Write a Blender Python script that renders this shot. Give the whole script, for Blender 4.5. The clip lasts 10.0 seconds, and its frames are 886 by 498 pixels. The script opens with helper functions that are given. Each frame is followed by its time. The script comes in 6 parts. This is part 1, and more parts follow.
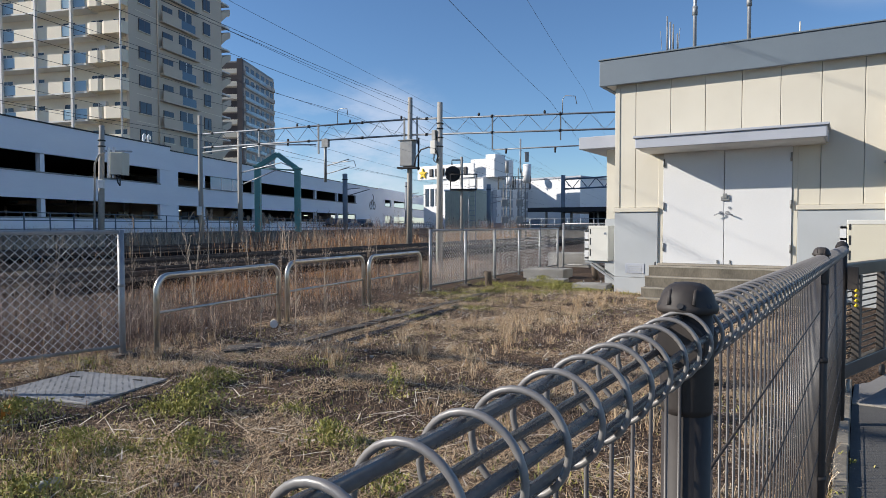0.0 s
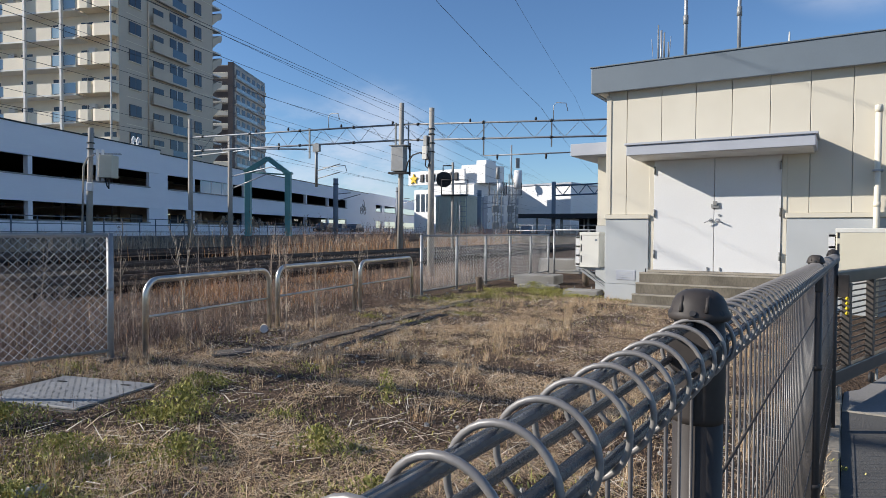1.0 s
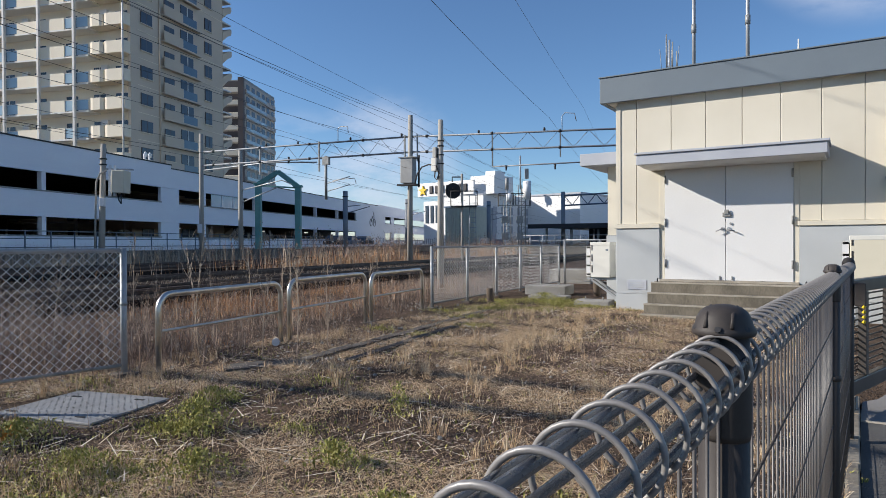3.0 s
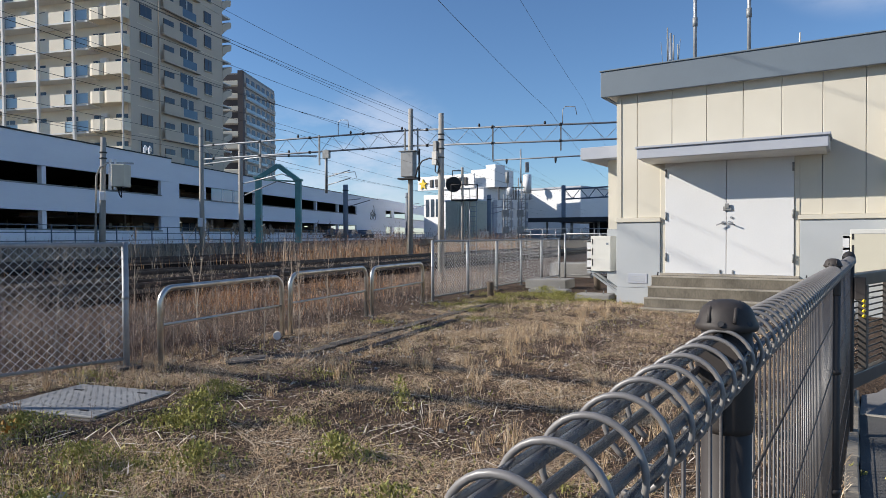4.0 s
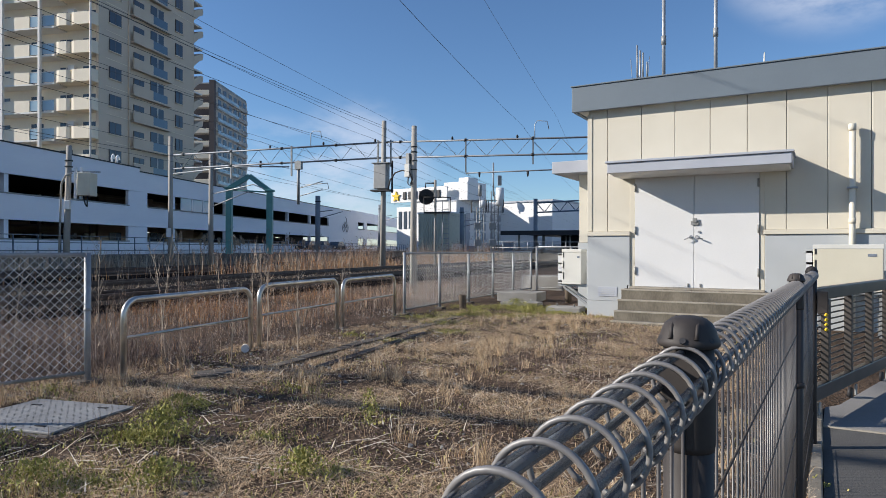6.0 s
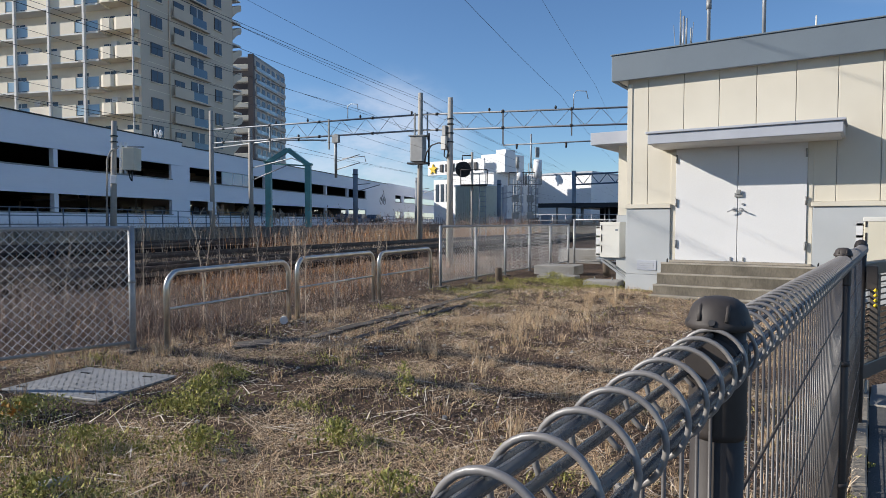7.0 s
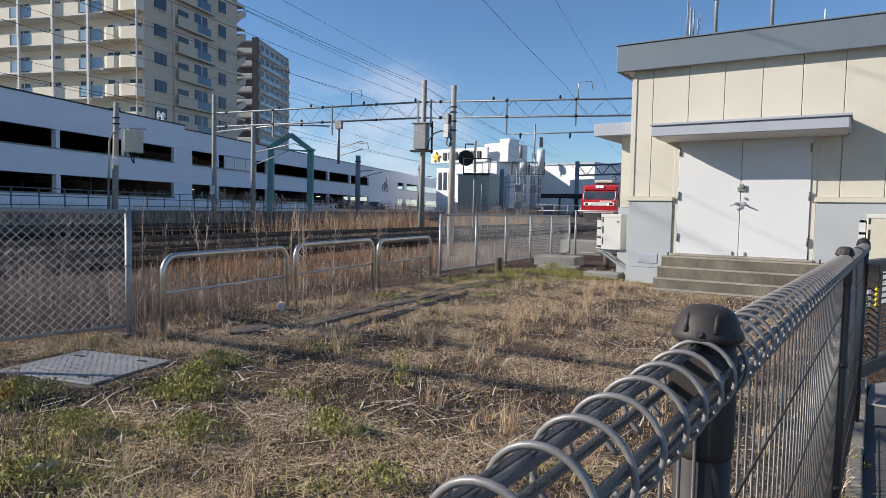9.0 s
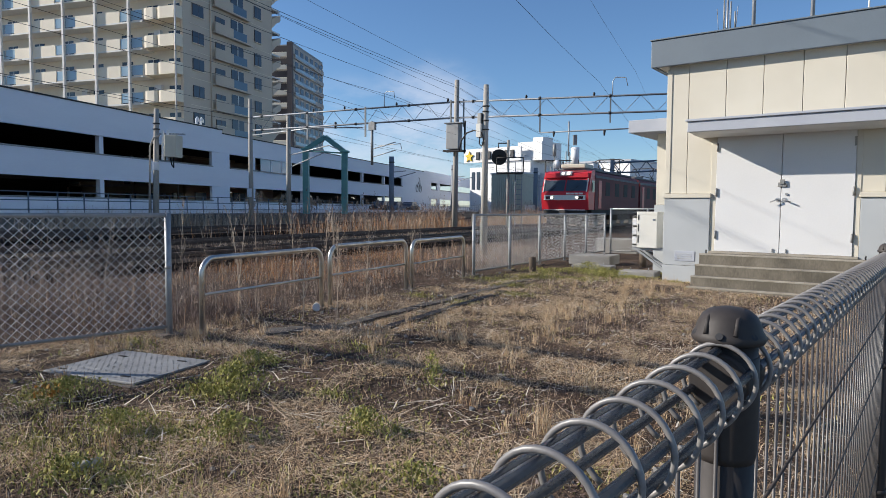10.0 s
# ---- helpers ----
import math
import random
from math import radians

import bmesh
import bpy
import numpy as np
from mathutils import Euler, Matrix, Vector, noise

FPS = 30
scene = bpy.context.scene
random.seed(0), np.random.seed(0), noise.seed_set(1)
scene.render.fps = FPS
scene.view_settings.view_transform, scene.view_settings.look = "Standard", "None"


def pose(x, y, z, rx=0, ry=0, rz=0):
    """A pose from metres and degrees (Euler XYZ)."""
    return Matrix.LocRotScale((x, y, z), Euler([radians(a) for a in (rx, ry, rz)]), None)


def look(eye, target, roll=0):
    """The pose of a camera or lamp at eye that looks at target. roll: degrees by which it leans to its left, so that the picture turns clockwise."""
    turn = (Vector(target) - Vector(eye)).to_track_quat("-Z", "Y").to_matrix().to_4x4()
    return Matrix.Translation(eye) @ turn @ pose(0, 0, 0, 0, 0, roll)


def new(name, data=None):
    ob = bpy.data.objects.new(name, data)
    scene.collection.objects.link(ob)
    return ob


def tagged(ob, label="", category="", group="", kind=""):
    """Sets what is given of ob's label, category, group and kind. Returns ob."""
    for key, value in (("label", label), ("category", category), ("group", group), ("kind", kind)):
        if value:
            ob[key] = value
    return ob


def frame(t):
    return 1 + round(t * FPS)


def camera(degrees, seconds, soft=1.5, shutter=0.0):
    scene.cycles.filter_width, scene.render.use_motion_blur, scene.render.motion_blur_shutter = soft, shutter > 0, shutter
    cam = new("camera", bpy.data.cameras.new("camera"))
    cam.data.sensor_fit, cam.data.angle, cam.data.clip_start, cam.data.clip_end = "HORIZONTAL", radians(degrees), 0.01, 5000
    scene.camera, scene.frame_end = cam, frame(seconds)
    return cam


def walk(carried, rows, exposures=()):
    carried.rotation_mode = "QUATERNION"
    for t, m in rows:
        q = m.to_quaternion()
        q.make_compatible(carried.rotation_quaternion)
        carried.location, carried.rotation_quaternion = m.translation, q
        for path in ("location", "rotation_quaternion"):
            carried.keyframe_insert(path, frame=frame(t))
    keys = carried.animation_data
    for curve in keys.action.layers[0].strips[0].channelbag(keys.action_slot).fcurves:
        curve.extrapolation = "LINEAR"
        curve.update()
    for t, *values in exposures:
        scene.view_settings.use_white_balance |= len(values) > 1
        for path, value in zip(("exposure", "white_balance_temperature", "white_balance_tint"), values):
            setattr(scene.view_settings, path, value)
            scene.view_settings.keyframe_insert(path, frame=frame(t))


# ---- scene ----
cam = camera(68.5, 10.0, soft=0.8)

PATH = [
    (0, (0.064, 0.016, 1.25), (-1.011, 1.701, 1.18), -0.1),
    (0.5, (0.058, 0.013, 1.249), (-1.005, 1.706, 1.185), 0.1),
    (1, (0.042, 0.016, 1.249), (-1.008, 1.717, 1.196), 0.3),
    (1.5, (0.034, 0.015, 1.249), (-1.016, 1.717, 1.196), 0.6),
    (2, (0.032, 0.018, 1.247), (-1.007, 1.726, 1.182), 0.9),
    (2.5, (0.028, 0.016, 1.248), (-1.07, 1.687, 1.186), 0.4),
    (2.7, (0.029, 0.016, 1.251), (-1.053, 1.698, 1.228), -0.3),
    (3.8, (0.036, -0.014, 1.26), (-1.027, 1.68, 1.241), -0.0),
    (4, (0.031, -0.003, 1.258), (-1.045, 1.682, 1.22), -0.3),
    (4.5, (0.024, 0.0, 1.256), (-0.956, 1.743, 1.254), 0.5),
    (5, (0.027, 0.004, 1.257), (-0.987, 1.727, 1.315), 0.7),
    (5.5, (0.033, 0.01, 1.264), (-1.0, 1.722, 1.276), -0.2),
    (5.7, (0.033, 0.012, 1.261), (-0.971, 1.742, 1.279), 0.2),
    (6.8, (0.034, 0.052, 1.258), (-1.009, 1.755, 1.159), 0.2),
    (7, (0.038, 0.053, 1.263), (-1.063, 1.721, 1.179), 0.0),
    (7.5, (0.034, 0.057, 1.259), (-1.08, 1.715, 1.154), 1.1),
    (8, (0.038, 0.062, 1.261), (-1.1, 1.703, 1.144), 0.6),
    (8.5, (0.036, 0.066, 1.266), (-1.099, 1.712, 1.209), 1.8),
    (9, (0.037, 0.107, 1.271), (-1.067, 1.771, 1.151), 1.1),
    (9.5, (0.04, 0.135, 1.267), (-1.085, 1.785, 1.165), 1.6),
    (10, (0.052, 0.111, 1.275), (-1.137, 1.714, 1.153), 0.4),
]
walk(cam, [(t, look(eye, target, roll)) for t, eye, target, roll in PATH])

# ---- light ----
SUN = Vector((-1.33, -0.80, 0.74)).normalized()
world = bpy.data.worlds.new("sky")
scene.world = world
world.use_nodes = True
wn = world.node_tree.nodes
wl = world.node_tree.links
sky = wn.new("ShaderNodeTexSky")
sky.sky_type = "NISHITA"
sky.sun_disc = False
sky.sun_elevation = math.asin(SUN.z)
sky.sun_rotation = math.atan2(SUN.x, SUN.y)
sky.altitude = 300
sky.air_density, sky.dust_density, sky.ozone_density = 1.0, 0.0, 6.0
# a few soft fair-weather clouds, part of the sky itself
wtc = wn.new("ShaderNodeTexCoord")
wmap = wn.new("ShaderNodeMapping")
wmap.inputs["Scale"].default_value = (1.0, 1.0, 2.4)
wl.new(wtc.outputs["Generated"], wmap.inputs["Vector"])
wnoise = wn.new("ShaderNodeTexNoise")
wnoise.inputs["Scale"].default_value = 7.0
wnoise.inputs["Detail"].default_value = 7.0
wnoise.inputs["Roughness"].default_value = 0.58
wl.new(wmap.outputs["Vector"], wnoise.inputs["Vector"])
cloud = None
for way, inner, outer, amount in (((-0.61, 0.785, 0.10), 0.9988, 0.990, 0.55), ((-0.70, 0.71, 0.075), 0.999, 0.991, 0.5), ((0.02, 0.90, 0.43), 0.998, 0.983, 0.95), ((0.2, 0.88, 0.43), 0.998, 0.983, 0.95),  ((0.75, -0.5, 0.3), 0.97, 0.85, 0.6), ((-0.7, -0.6, 0.45), 0.99, 0.93, 0.5)):
    dot = wn.new("ShaderNodeVectorMath")
    dot.operation = "DOT_PRODUCT"
    dot.inputs[1].default_value = Vector(way).normalized()
    wl.new(wtc.outputs["Generated"], dot.inputs[0])
    fall = wn.new("ShaderNodeMapRange")
    fall.interpolation_type = "SMOOTHSTEP"
    fall.inputs[1].default_value, fall.inputs[2].default_value = outer, inner
    fall.inputs[3].default_value, fall.inputs[4].default_value = 0.0, amount
    wl.new(dot.outputs["Value"], fall.inputs[0])
    if cloud is None:
        cloud = fall.outputs[0]
    else:
        mx = wn.new("ShaderNodeMath")
        mx.operation = "MAXIMUM"
        wl.new(cloud, mx.inputs[0])
        wl.new(fall.outputs[0], mx.inputs[1])
        cloud = mx.outputs[0]
wramp = wn.new("ShaderNodeMapRange")
wramp.interpolation_type = "SMOOTHSTEP"
wramp.inputs[1].default_value, wramp.inputs[2].default_value = 0.36, 0.64
wl.new(wnoise.outputs["Fac"], wramp.inputs[0])
wmul = wn.new("ShaderNodeMath")
wmul.operation = "MULTIPLY"
wl.new(cloud, wmul.inputs[0])
wl.new(wramp.outputs[0], wmul.inputs[1])
wmix = wn.new("ShaderNodeMixRGB")
wmix.inputs[2].default_value = (5.6, 6.0, 7.0, 1)
wl.new(wmul.outputs[0], wmix.inputs[0])
wl.new(sky.outputs["Color"], wmix.inputs[1])
wl.new(wmix.outputs["Color"], wn["Background"].inputs["Color"])
wn["Background"].inputs["Strength"].default_value = 0.095
sun = new("sun", bpy.data.lights.new("sun", "SUN"))
sun.data.energy, sun.data.angle, sun.data.color = 4.8, radians(0.6), (1.0, 0.93, 0.84)
sun.matrix_world = look(SUN * 50, (0, 0, 0))
scene.view_settings.exposure = 0.5

# ---- materials ----
def mat(name, base, other=None, rough=0.7, metal=0.0, scale=4.0, fine=60.0, bump=0.0, mix=0.5, spec=0.4, rand=0.0, stretch=(1, 1, 1), dist=0.01):
    """Procedural paint, stone or metal: two scales of noise between base and other, fine relief, chance tint per object."""
    m = bpy.data.materials.new(name)
    m.use_nodes = True
    n, l = m.node_tree.nodes, m.node_tree.links
    b = n["Principled BSDF"]
    other = other or tuple(c * 0.82 for c in base)
    tc = n.new("ShaderNodeTexCoord")
    mp = n.new("ShaderNodeMapping")
    mp.inputs["Scale"].default_value = stretch
    l.new(tc.outputs["Object"], mp.inputs["Vector"])
    n1, n2 = n.new("ShaderNodeTexNoise"), n.new("ShaderNodeTexNoise")
    for nd, s, det in ((n1, scale, 4.0), (n2, fine, 3.0)):
        nd.inputs["Scale"].default_value = s
        nd.inputs["Detail"].default_value = det
        l.new(mp.outputs["Vector"], nd.inputs["Vector"])
    ad = n.new("ShaderNodeMath")
    ad.operation = "MULTIPLY_ADD"
    ad.inputs[1].default_value = 0.45
    l.new(n2.outputs["Fac"], ad.inputs[0])
    l.new(n1.outputs["Fac"], ad.inputs[2])
    rp = n.new("ShaderNodeMapRange")
    rp.inputs[1].default_value, rp.inputs[2].default_value = 0.72 - 0.22, 0.72 + 0.22
    rp.inputs[3].default_value, rp.inputs[4].default_value = 0.0, mix * 2
    l.new(ad.outputs[0], rp.inputs[0])
    mx = n.new("ShaderNodeMixRGB")
    mx.inputs[1].default_value, mx.inputs[2].default_value = (*base, 1), (*other, 1)
    l.new(rp.outputs[0], mx.inputs[0])
    col = mx.outputs[0]
    if rand:
        oi = n.new("ShaderNodeObjectInfo")
        hs = n.new("ShaderNodeHueSaturation")
        mr = n.new("ShaderNodeMapRange")
        mr.inputs[3].default_value, mr.inputs[4].default_value = 1 - rand, 1 + rand
        l.new(oi.outputs["Random"], mr.inputs[0])
        l.new(mr.outputs[0], hs.inputs["Value"])
        l.new(col, hs.inputs["Color"])
        col = hs.outputs[0]
    l.new(col, b.inputs["Base Color"])
    b.inputs["Roughness"].default_value, b.inputs["Metallic"].default_value = rough, metal
    b.inputs["Specular IOR Level"].default_value = spec
    if bump:
        bp = n.new("ShaderNodeBump")
        bp.inputs["Strength"].default_value, bp.inputs["Distance"].default_value = bump, dist
        l.new(n2.outputs["Fac"], bp.inputs["Height"])
        l.new(bp.outputs[0], b.inputs["Normal"])
    return m


def island(name, cols, rough=0.8):
    """Straw and leaves: colour by chance per blade."""
    m = bpy.data.materials.new(name)
    m.use_nodes = True
    n, l = m.node_tree.nodes, m.node_tree.links
    b = n["Principled BSDF"]
    g = n.new("ShaderNodeNewGeometry")
    r = n.new("ShaderNodeValToRGB")
    e = r.color_ramp.elements
    while len(e) < len(cols):
        e.new(0.5)
    for i, c in enumerate(cols):
        e[i].position, e[i].color = i / (len(cols) - 1), (*c, 1)
    l.new(g.outputs["Random Per Island"], r.inputs["Fac"])
    l.new(r.outputs[0], b.inputs["Base Color"])
    b.inputs["Roughness"].default_value = rough
    b.inputs["Specular IOR Level"].default_value = 0.2
    return m


M = {
    "soil": mat("soil", (0.028, 0.020, 0.015), (0.115, 0.078, 0.054), 0.95, scale=1.1, fine=26, bump=1.0, mix=0.55, spec=0.15, dist=0.04),
    "ballast": mat("ballast", (0.012, 0.010, 0.009), (0.036, 0.028, 0.024), 0.95, scale=0.6, fine=22, bump=1.0, mix=0.5, spec=0.1, dist=0.05),
    "concrete": mat("concrete", (0.33, 0.32, 0.30), (0.22, 0.21, 0.19), 0.9, scale=1.6, fine=40, bump=0.25, mix=0.55),
    "concrete_dark": mat("concrete_dark", (0.20, 0.19, 0.17), (0.10, 0.09, 0.08), 0.92, scale=1.2, fine=30, bump=0.3, mix=0.6),
    "trough": mat("old trough concrete", (0.13, 0.115, 0.10), (0.06, 0.05, 0.043), 0.95, scale=5, fine=40, bump=0.5, mix=0.6, rand=0.1),
    "road": mat("road", (0.26, 0.25, 0.24), (0.18, 0.175, 0.17), 0.9, scale=0.8, fine=70, bump=0.25, mix=0.5),
    "asphalt": mat("asphalt", (0.060, 0.058, 0.056), (0.10, 0.097, 0.092), 0.92, scale=0.9, fine=90, bump=0.5, mix=0.6),
    "kerb_stone": mat("kerb stone", (0.30, 0.27, 0.22), (0.17, 0.15, 0.12), 0.92, scale=3, fine=40, bump=0.4, mix=0.6, rand=0.1),
    "step": mat("step", (0.21, 0.185, 0.145), (0.12, 0.105, 0.08), 0.9, scale=3.0, fine=40, bump=0.25, mix=0.6, stretch=(1, 1, 0.4)),
    "step_edge": mat("step_edge", (0.36, 0.33, 0.28), (0.28, 0.25, 0.2), 0.9, scale=5),
    "cream": mat("cream", (0.61, 0.57, 0.475), (0.555, 0.515, 0.425), 0.55, scale=1.2, fine=160, bump=0.05, mix=0.5, rand=0.02),
    "grey_panel": mat("grey_panel", (0.43, 0.45, 0.46), (0.38, 0.40, 0.41), 0.6, scale=1.4, fine=90, bump=0.05),
    "white_door": mat("white_door", (0.66, 0.66, 0.655), (0.61, 0.61, 0.605), 0.42, scale=0.9, fine=40, mix=0.4),
    "fascia": mat("fascia", (0.155, 0.19, 0.22), (0.135, 0.165, 0.195), 0.5, scale=1.0),
    "canopy": mat("canopy", (0.42, 0.44, 0.48), (0.36, 0.38, 0.43), 0.45, scale=2.0),
    "steel": mat("galvanised steel", (0.37, 0.385, 0.40), (0.28, 0.29, 0.30), 0.45, 0.35, scale=9, fine=120, mix=0.5),
    "bright": mat("stainless", (0.68, 0.67, 0.64), (0.48, 0.45, 0.40), 0.3, 0.9, scale=7, fine=90, mix=0.5),
    "dull_steel": mat("weathered steel", (0.33, 0.34, 0.34), (0.22, 0.22, 0.21), 0.6, 0.4, scale=6, fine=90, mix=0.5),
    "brown": mat("brown coat", (0.058, 0.050, 0.046), (0.042, 0.036, 0.033), 0.58, scale=8, fine=150, spec=0.3),
    "roll": mat("dusty worn coat", (0.17, 0.16, 0.155), (0.27, 0.255, 0.24), 0.40, scale=22, fine=260, mix=0.5, spec=0.7),
    "rod_coat": mat("grey coat", (0.085, 0.085, 0.092), (0.14, 0.138, 0.14), 0.26, scale=18, fine=240, mix=0.5, spec=0.9),
    "wire_coat": mat("dark wire coat", (0.060, 0.054, 0.051), (0.095, 0.086, 0.080), 0.42, scale=18, fine=240, mix=0.5, spec=0.6),
    "blackish": mat("blackish", (0.025, 0.025, 0.028), rough=0.6, scale=6),
    "pole": mat("pole concrete", (0.42, 0.40, 0.36), (0.30, 0.28, 0.25), 0.9, scale=2, fine=50, bump=0.15, stretch=(1, 1, 0.2)),
    "garage": mat("garage wall", (0.80, 0.81, 0.85), (0.74, 0.75, 0.80), 0.7, scale=0.25, fine=3.0, mix=0.4, stretch=(1, 1, 4)),
    # interior shade put into the base colour
    "room_shade": mat("shaded interior concrete", (0.07, 0.07, 0.075), (0.045, 0.045, 0.05), 0.9, scale=1),
    # one beige tile in two tones: sunlit front lighter, shaded side darker
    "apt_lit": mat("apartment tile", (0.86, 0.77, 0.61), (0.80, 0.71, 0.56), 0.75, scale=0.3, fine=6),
    "apt_shade": mat("apartment tile in shade", (0.65, 0.55, 0.43), (0.59, 0.495, 0.385), 0.75, scale=0.3, fine=6),
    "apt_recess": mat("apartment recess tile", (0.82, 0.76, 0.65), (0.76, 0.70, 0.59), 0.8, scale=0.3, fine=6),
    "apt_white": mat("white column", (0.74, 0.72, 0.68), (0.66, 0.64, 0.60), 0.6, scale=0.5),
    "apt_grey": mat("grey apartment tile", (0.46, 0.43, 0.39), (0.40, 0.37, 0.335), 0.75, scale=0.3, fine=6),
    "apt_dark": mat("dark tile and stair shade", (0.11, 0.09, 0.085), rough=0.7, scale=0.4),
    "window": mat("window glass", (0.06, 0.08, 0.105), rough=0.12, spec=0.5, scale=0.3),
    "rail_glass": mat("railing glass", (0.36, 0.47, 0.53), (0.30, 0.42, 0.50), 0.12, scale=0.4, spec=0.7),
    "bay_glass": mat("bay glass", (0.10, 0.16, 0.21), (0.08, 0.13, 0.18), 0.1, scale=0.4, spec=0.7),
    "gantry_steel": mat("gantry steel", (0.24, 0.26, 0.29), (0.17, 0.18, 0.20), 0.55, 0.3, scale=3, fine=40),
    "box_grey": mat("box grey", (0.38, 0.38, 0.37), (0.30, 0.30, 0.29), 0.6, scale=2),
    "white_wall": mat("white wall", (0.82, 0.82, 0.81), (0.75, 0.75, 0.75), 0.7, scale=0.15, fine=3),
    "teal": mat("teal paint", (0.13, 0.32, 0.31), (0.10, 0.26, 0.25), 0.5, scale=2),
    "blue_rail": mat("blue grey rail", (0.10, 0.14, 0.19), rough=0.5, scale=3),
    "rail": mat("rail steel", (0.075, 0.05, 0.04), (0.12, 0.095, 0.08), 0.6, 0.2, scale=6),
    "sleeper": mat("sleeper", (0.075, 0.062, 0.052), (0.035, 0.03, 0.026), 0.95, scale=4, rand=0.15),
    # blue-grey base holds the sky's reflection in the windscreen
    "train_glass": mat("train glass with sky reflection", (0.13, 0.17, 0.21), (0.09, 0.12, 0.15), 0.08, scale=0.8, spec=0.8),
    "red": mat("train red", (0.60, 0.024, 0.036), (0.52, 0.022, 0.032), 0.35, scale=1.5, fine=20, spec=0.5),
    "maroon": mat("train maroon", (0.15, 0.013, 0.018), (0.10, 0.012, 0.014), 0.6, scale=1.5, fine=20),
    "train_grey": mat("train roof grey", (0.19, 0.19, 0.19), (0.12, 0.12, 0.12), 0.7, scale=2),
    "train_white": mat("train white", (0.86, 0.83, 0.75), rough=0.4, scale=3),
    "under": mat("underframe", (0.045, 0.045, 0.047), (0.075, 0.065, 0.055), 0.8, scale=4),
    "yellow": mat("yellow", (0.80, 0.55, 0.02), rough=0.5, scale=4),
    "letter": mat("dark letter", (0.03, 0.03, 0.035), rough=0.5, scale=4),
    "ac": mat("ac casing", (0.66, 0.65, 0.60), (0.58, 0.57, 0.52), 0.5, scale=2, fine=60),
    "ac_tan": mat("ac tan panel", (0.62, 0.58, 0.46), (0.56, 0.52, 0.41), 0.5, scale=2, fine=60),
    "gate": mat("gate bronze", (0.085, 0.074, 0.066), (0.062, 0.054, 0.048), 0.4, 0.3, scale=6, fine=100),
    "pvc": mat("pvc pipe", (0.74, 0.70, 0.60), (0.66, 0.60, 0.47), 0.4, scale=2),
    "wood": mat("old wood", (0.16, 0.12, 0.09), (0.09, 0.07, 0.05), 0.9, scale=4, fine=60, bump=0.3, stretch=(1, 1, 0.15)),
    "checker": mat("checker plate", (0.36, 0.36, 0.355), (0.25, 0.25, 0.245), 0.65, 0.2, scale=3, fine=60),
    "blue_box": mat("blue grey machine", (0.20, 0.23, 0.27), rough=0.6, scale=2),
    "mesh_wire": mat("mesh wire", (0.74, 0.74, 0.74), (0.58, 0.58, 0.58), 0.5, 0.0, scale=6),
    "wire": mat("dark wire", (0.05, 0.05, 0.055), rough=0.6, scale=8),
    "straw": island("straw", [(0.36, 0.225, 0.120), (0.72, 0.54, 0.34), (0.53, 0.365, 0.21), (0.82, 0.69, 0.50), (0.20, 0.120, 0.070), (0.62, 0.445, 0.27)]),
    "rust": island("rust grass", [(0.50, 0.215, 0.08), (0.68, 0.36, 0.15), (0.15, 0.075, 0.045), (0.62, 0.45, 0.28), (0.36, 0.17, 0.08), (0.20, 0.105, 0.07)]),
    "pale": island("pale stalks", [(0.44, 0.36, 0.28), (0.32, 0.24, 0.17), (0.58, 0.49, 0.39), (0.24, 0.17, 0.12)]),
    "dead": island("dead brush", [(0.12, 0.08, 0.065), (0.24, 0.165, 0.13), (0.07, 0.047, 0.04), (0.40, 0.31, 0.26), (0.09, 0.06, 0.05)]),
    "twig": island("dry twigs", [(0.58, 0.44, 0.33), (0.38, 0.26, 0.19), (0.74, 0.62, 0.50), (0.15, 0.10, 0.075), (0.50, 0.36, 0.25)]),
    "stem": island("bleached stems", [(0.62, 0.54, 0.42), (0.78, 0.71, 0.60), (0.50, 0.40, 0.29)]),
    "green": island("green weeds", [(0.21, 0.205, 0.055), (0.38, 0.355, 0.10), (0.11, 0.12, 0.035), (0.48, 0.43, 0.16), (0.28, 0.28, 0.08)]),
    "orange_leaf": island("orange leaves", [(0.45, 0.20, 0.05), (0.38, 0.24, 0.07)]),
    "green_tape": mat("green tape", (0.02, 0.30, 0.20), rough=0.4, scale=6),
}


def lamp_glow(name, col, strength):
    m = bpy.data.materials.new(name)
    m.use_nodes = True
    b = m.node_tree.nodes["Principled BSDF"]
    b.inputs["Base Color"].default_value = (*col, 1)
    b.inputs["Emission Color"].default_value = (*col, 1)
    b.inputs["Emission Strength"].default_value = strength
    return m


M["headlight"] = lamp_glow("headlight", (1.0, 0.95, 0.82), 1.6)

# ---- builders ----
def box(bm, x0, y0, z0, x1, y1, z1, bev=0.0):
    v = [bm.verts.new(p) for p in ((x0, y0, z0), (x1, y0, z0), (x1, y1, z0), (x0, y1, z0), (x0, y0, z1), (x1, y0, z1), (x1, y1, z1), (x0, y1, z1))]
    f = [bm.faces.new([v[i] for i in q]) for q in ((3, 2, 1, 0), (4, 5, 6, 7), (0, 1, 5, 4), (1, 2, 6, 5), (2, 3, 7, 6), (3, 0, 4, 7))]
    if bev:
        bmesh.ops.bevel(bm, geom=list({e for q in f for e in q.edges}), offset=bev, segments=2, profile=0.5, affect="EDGES")
    return bm


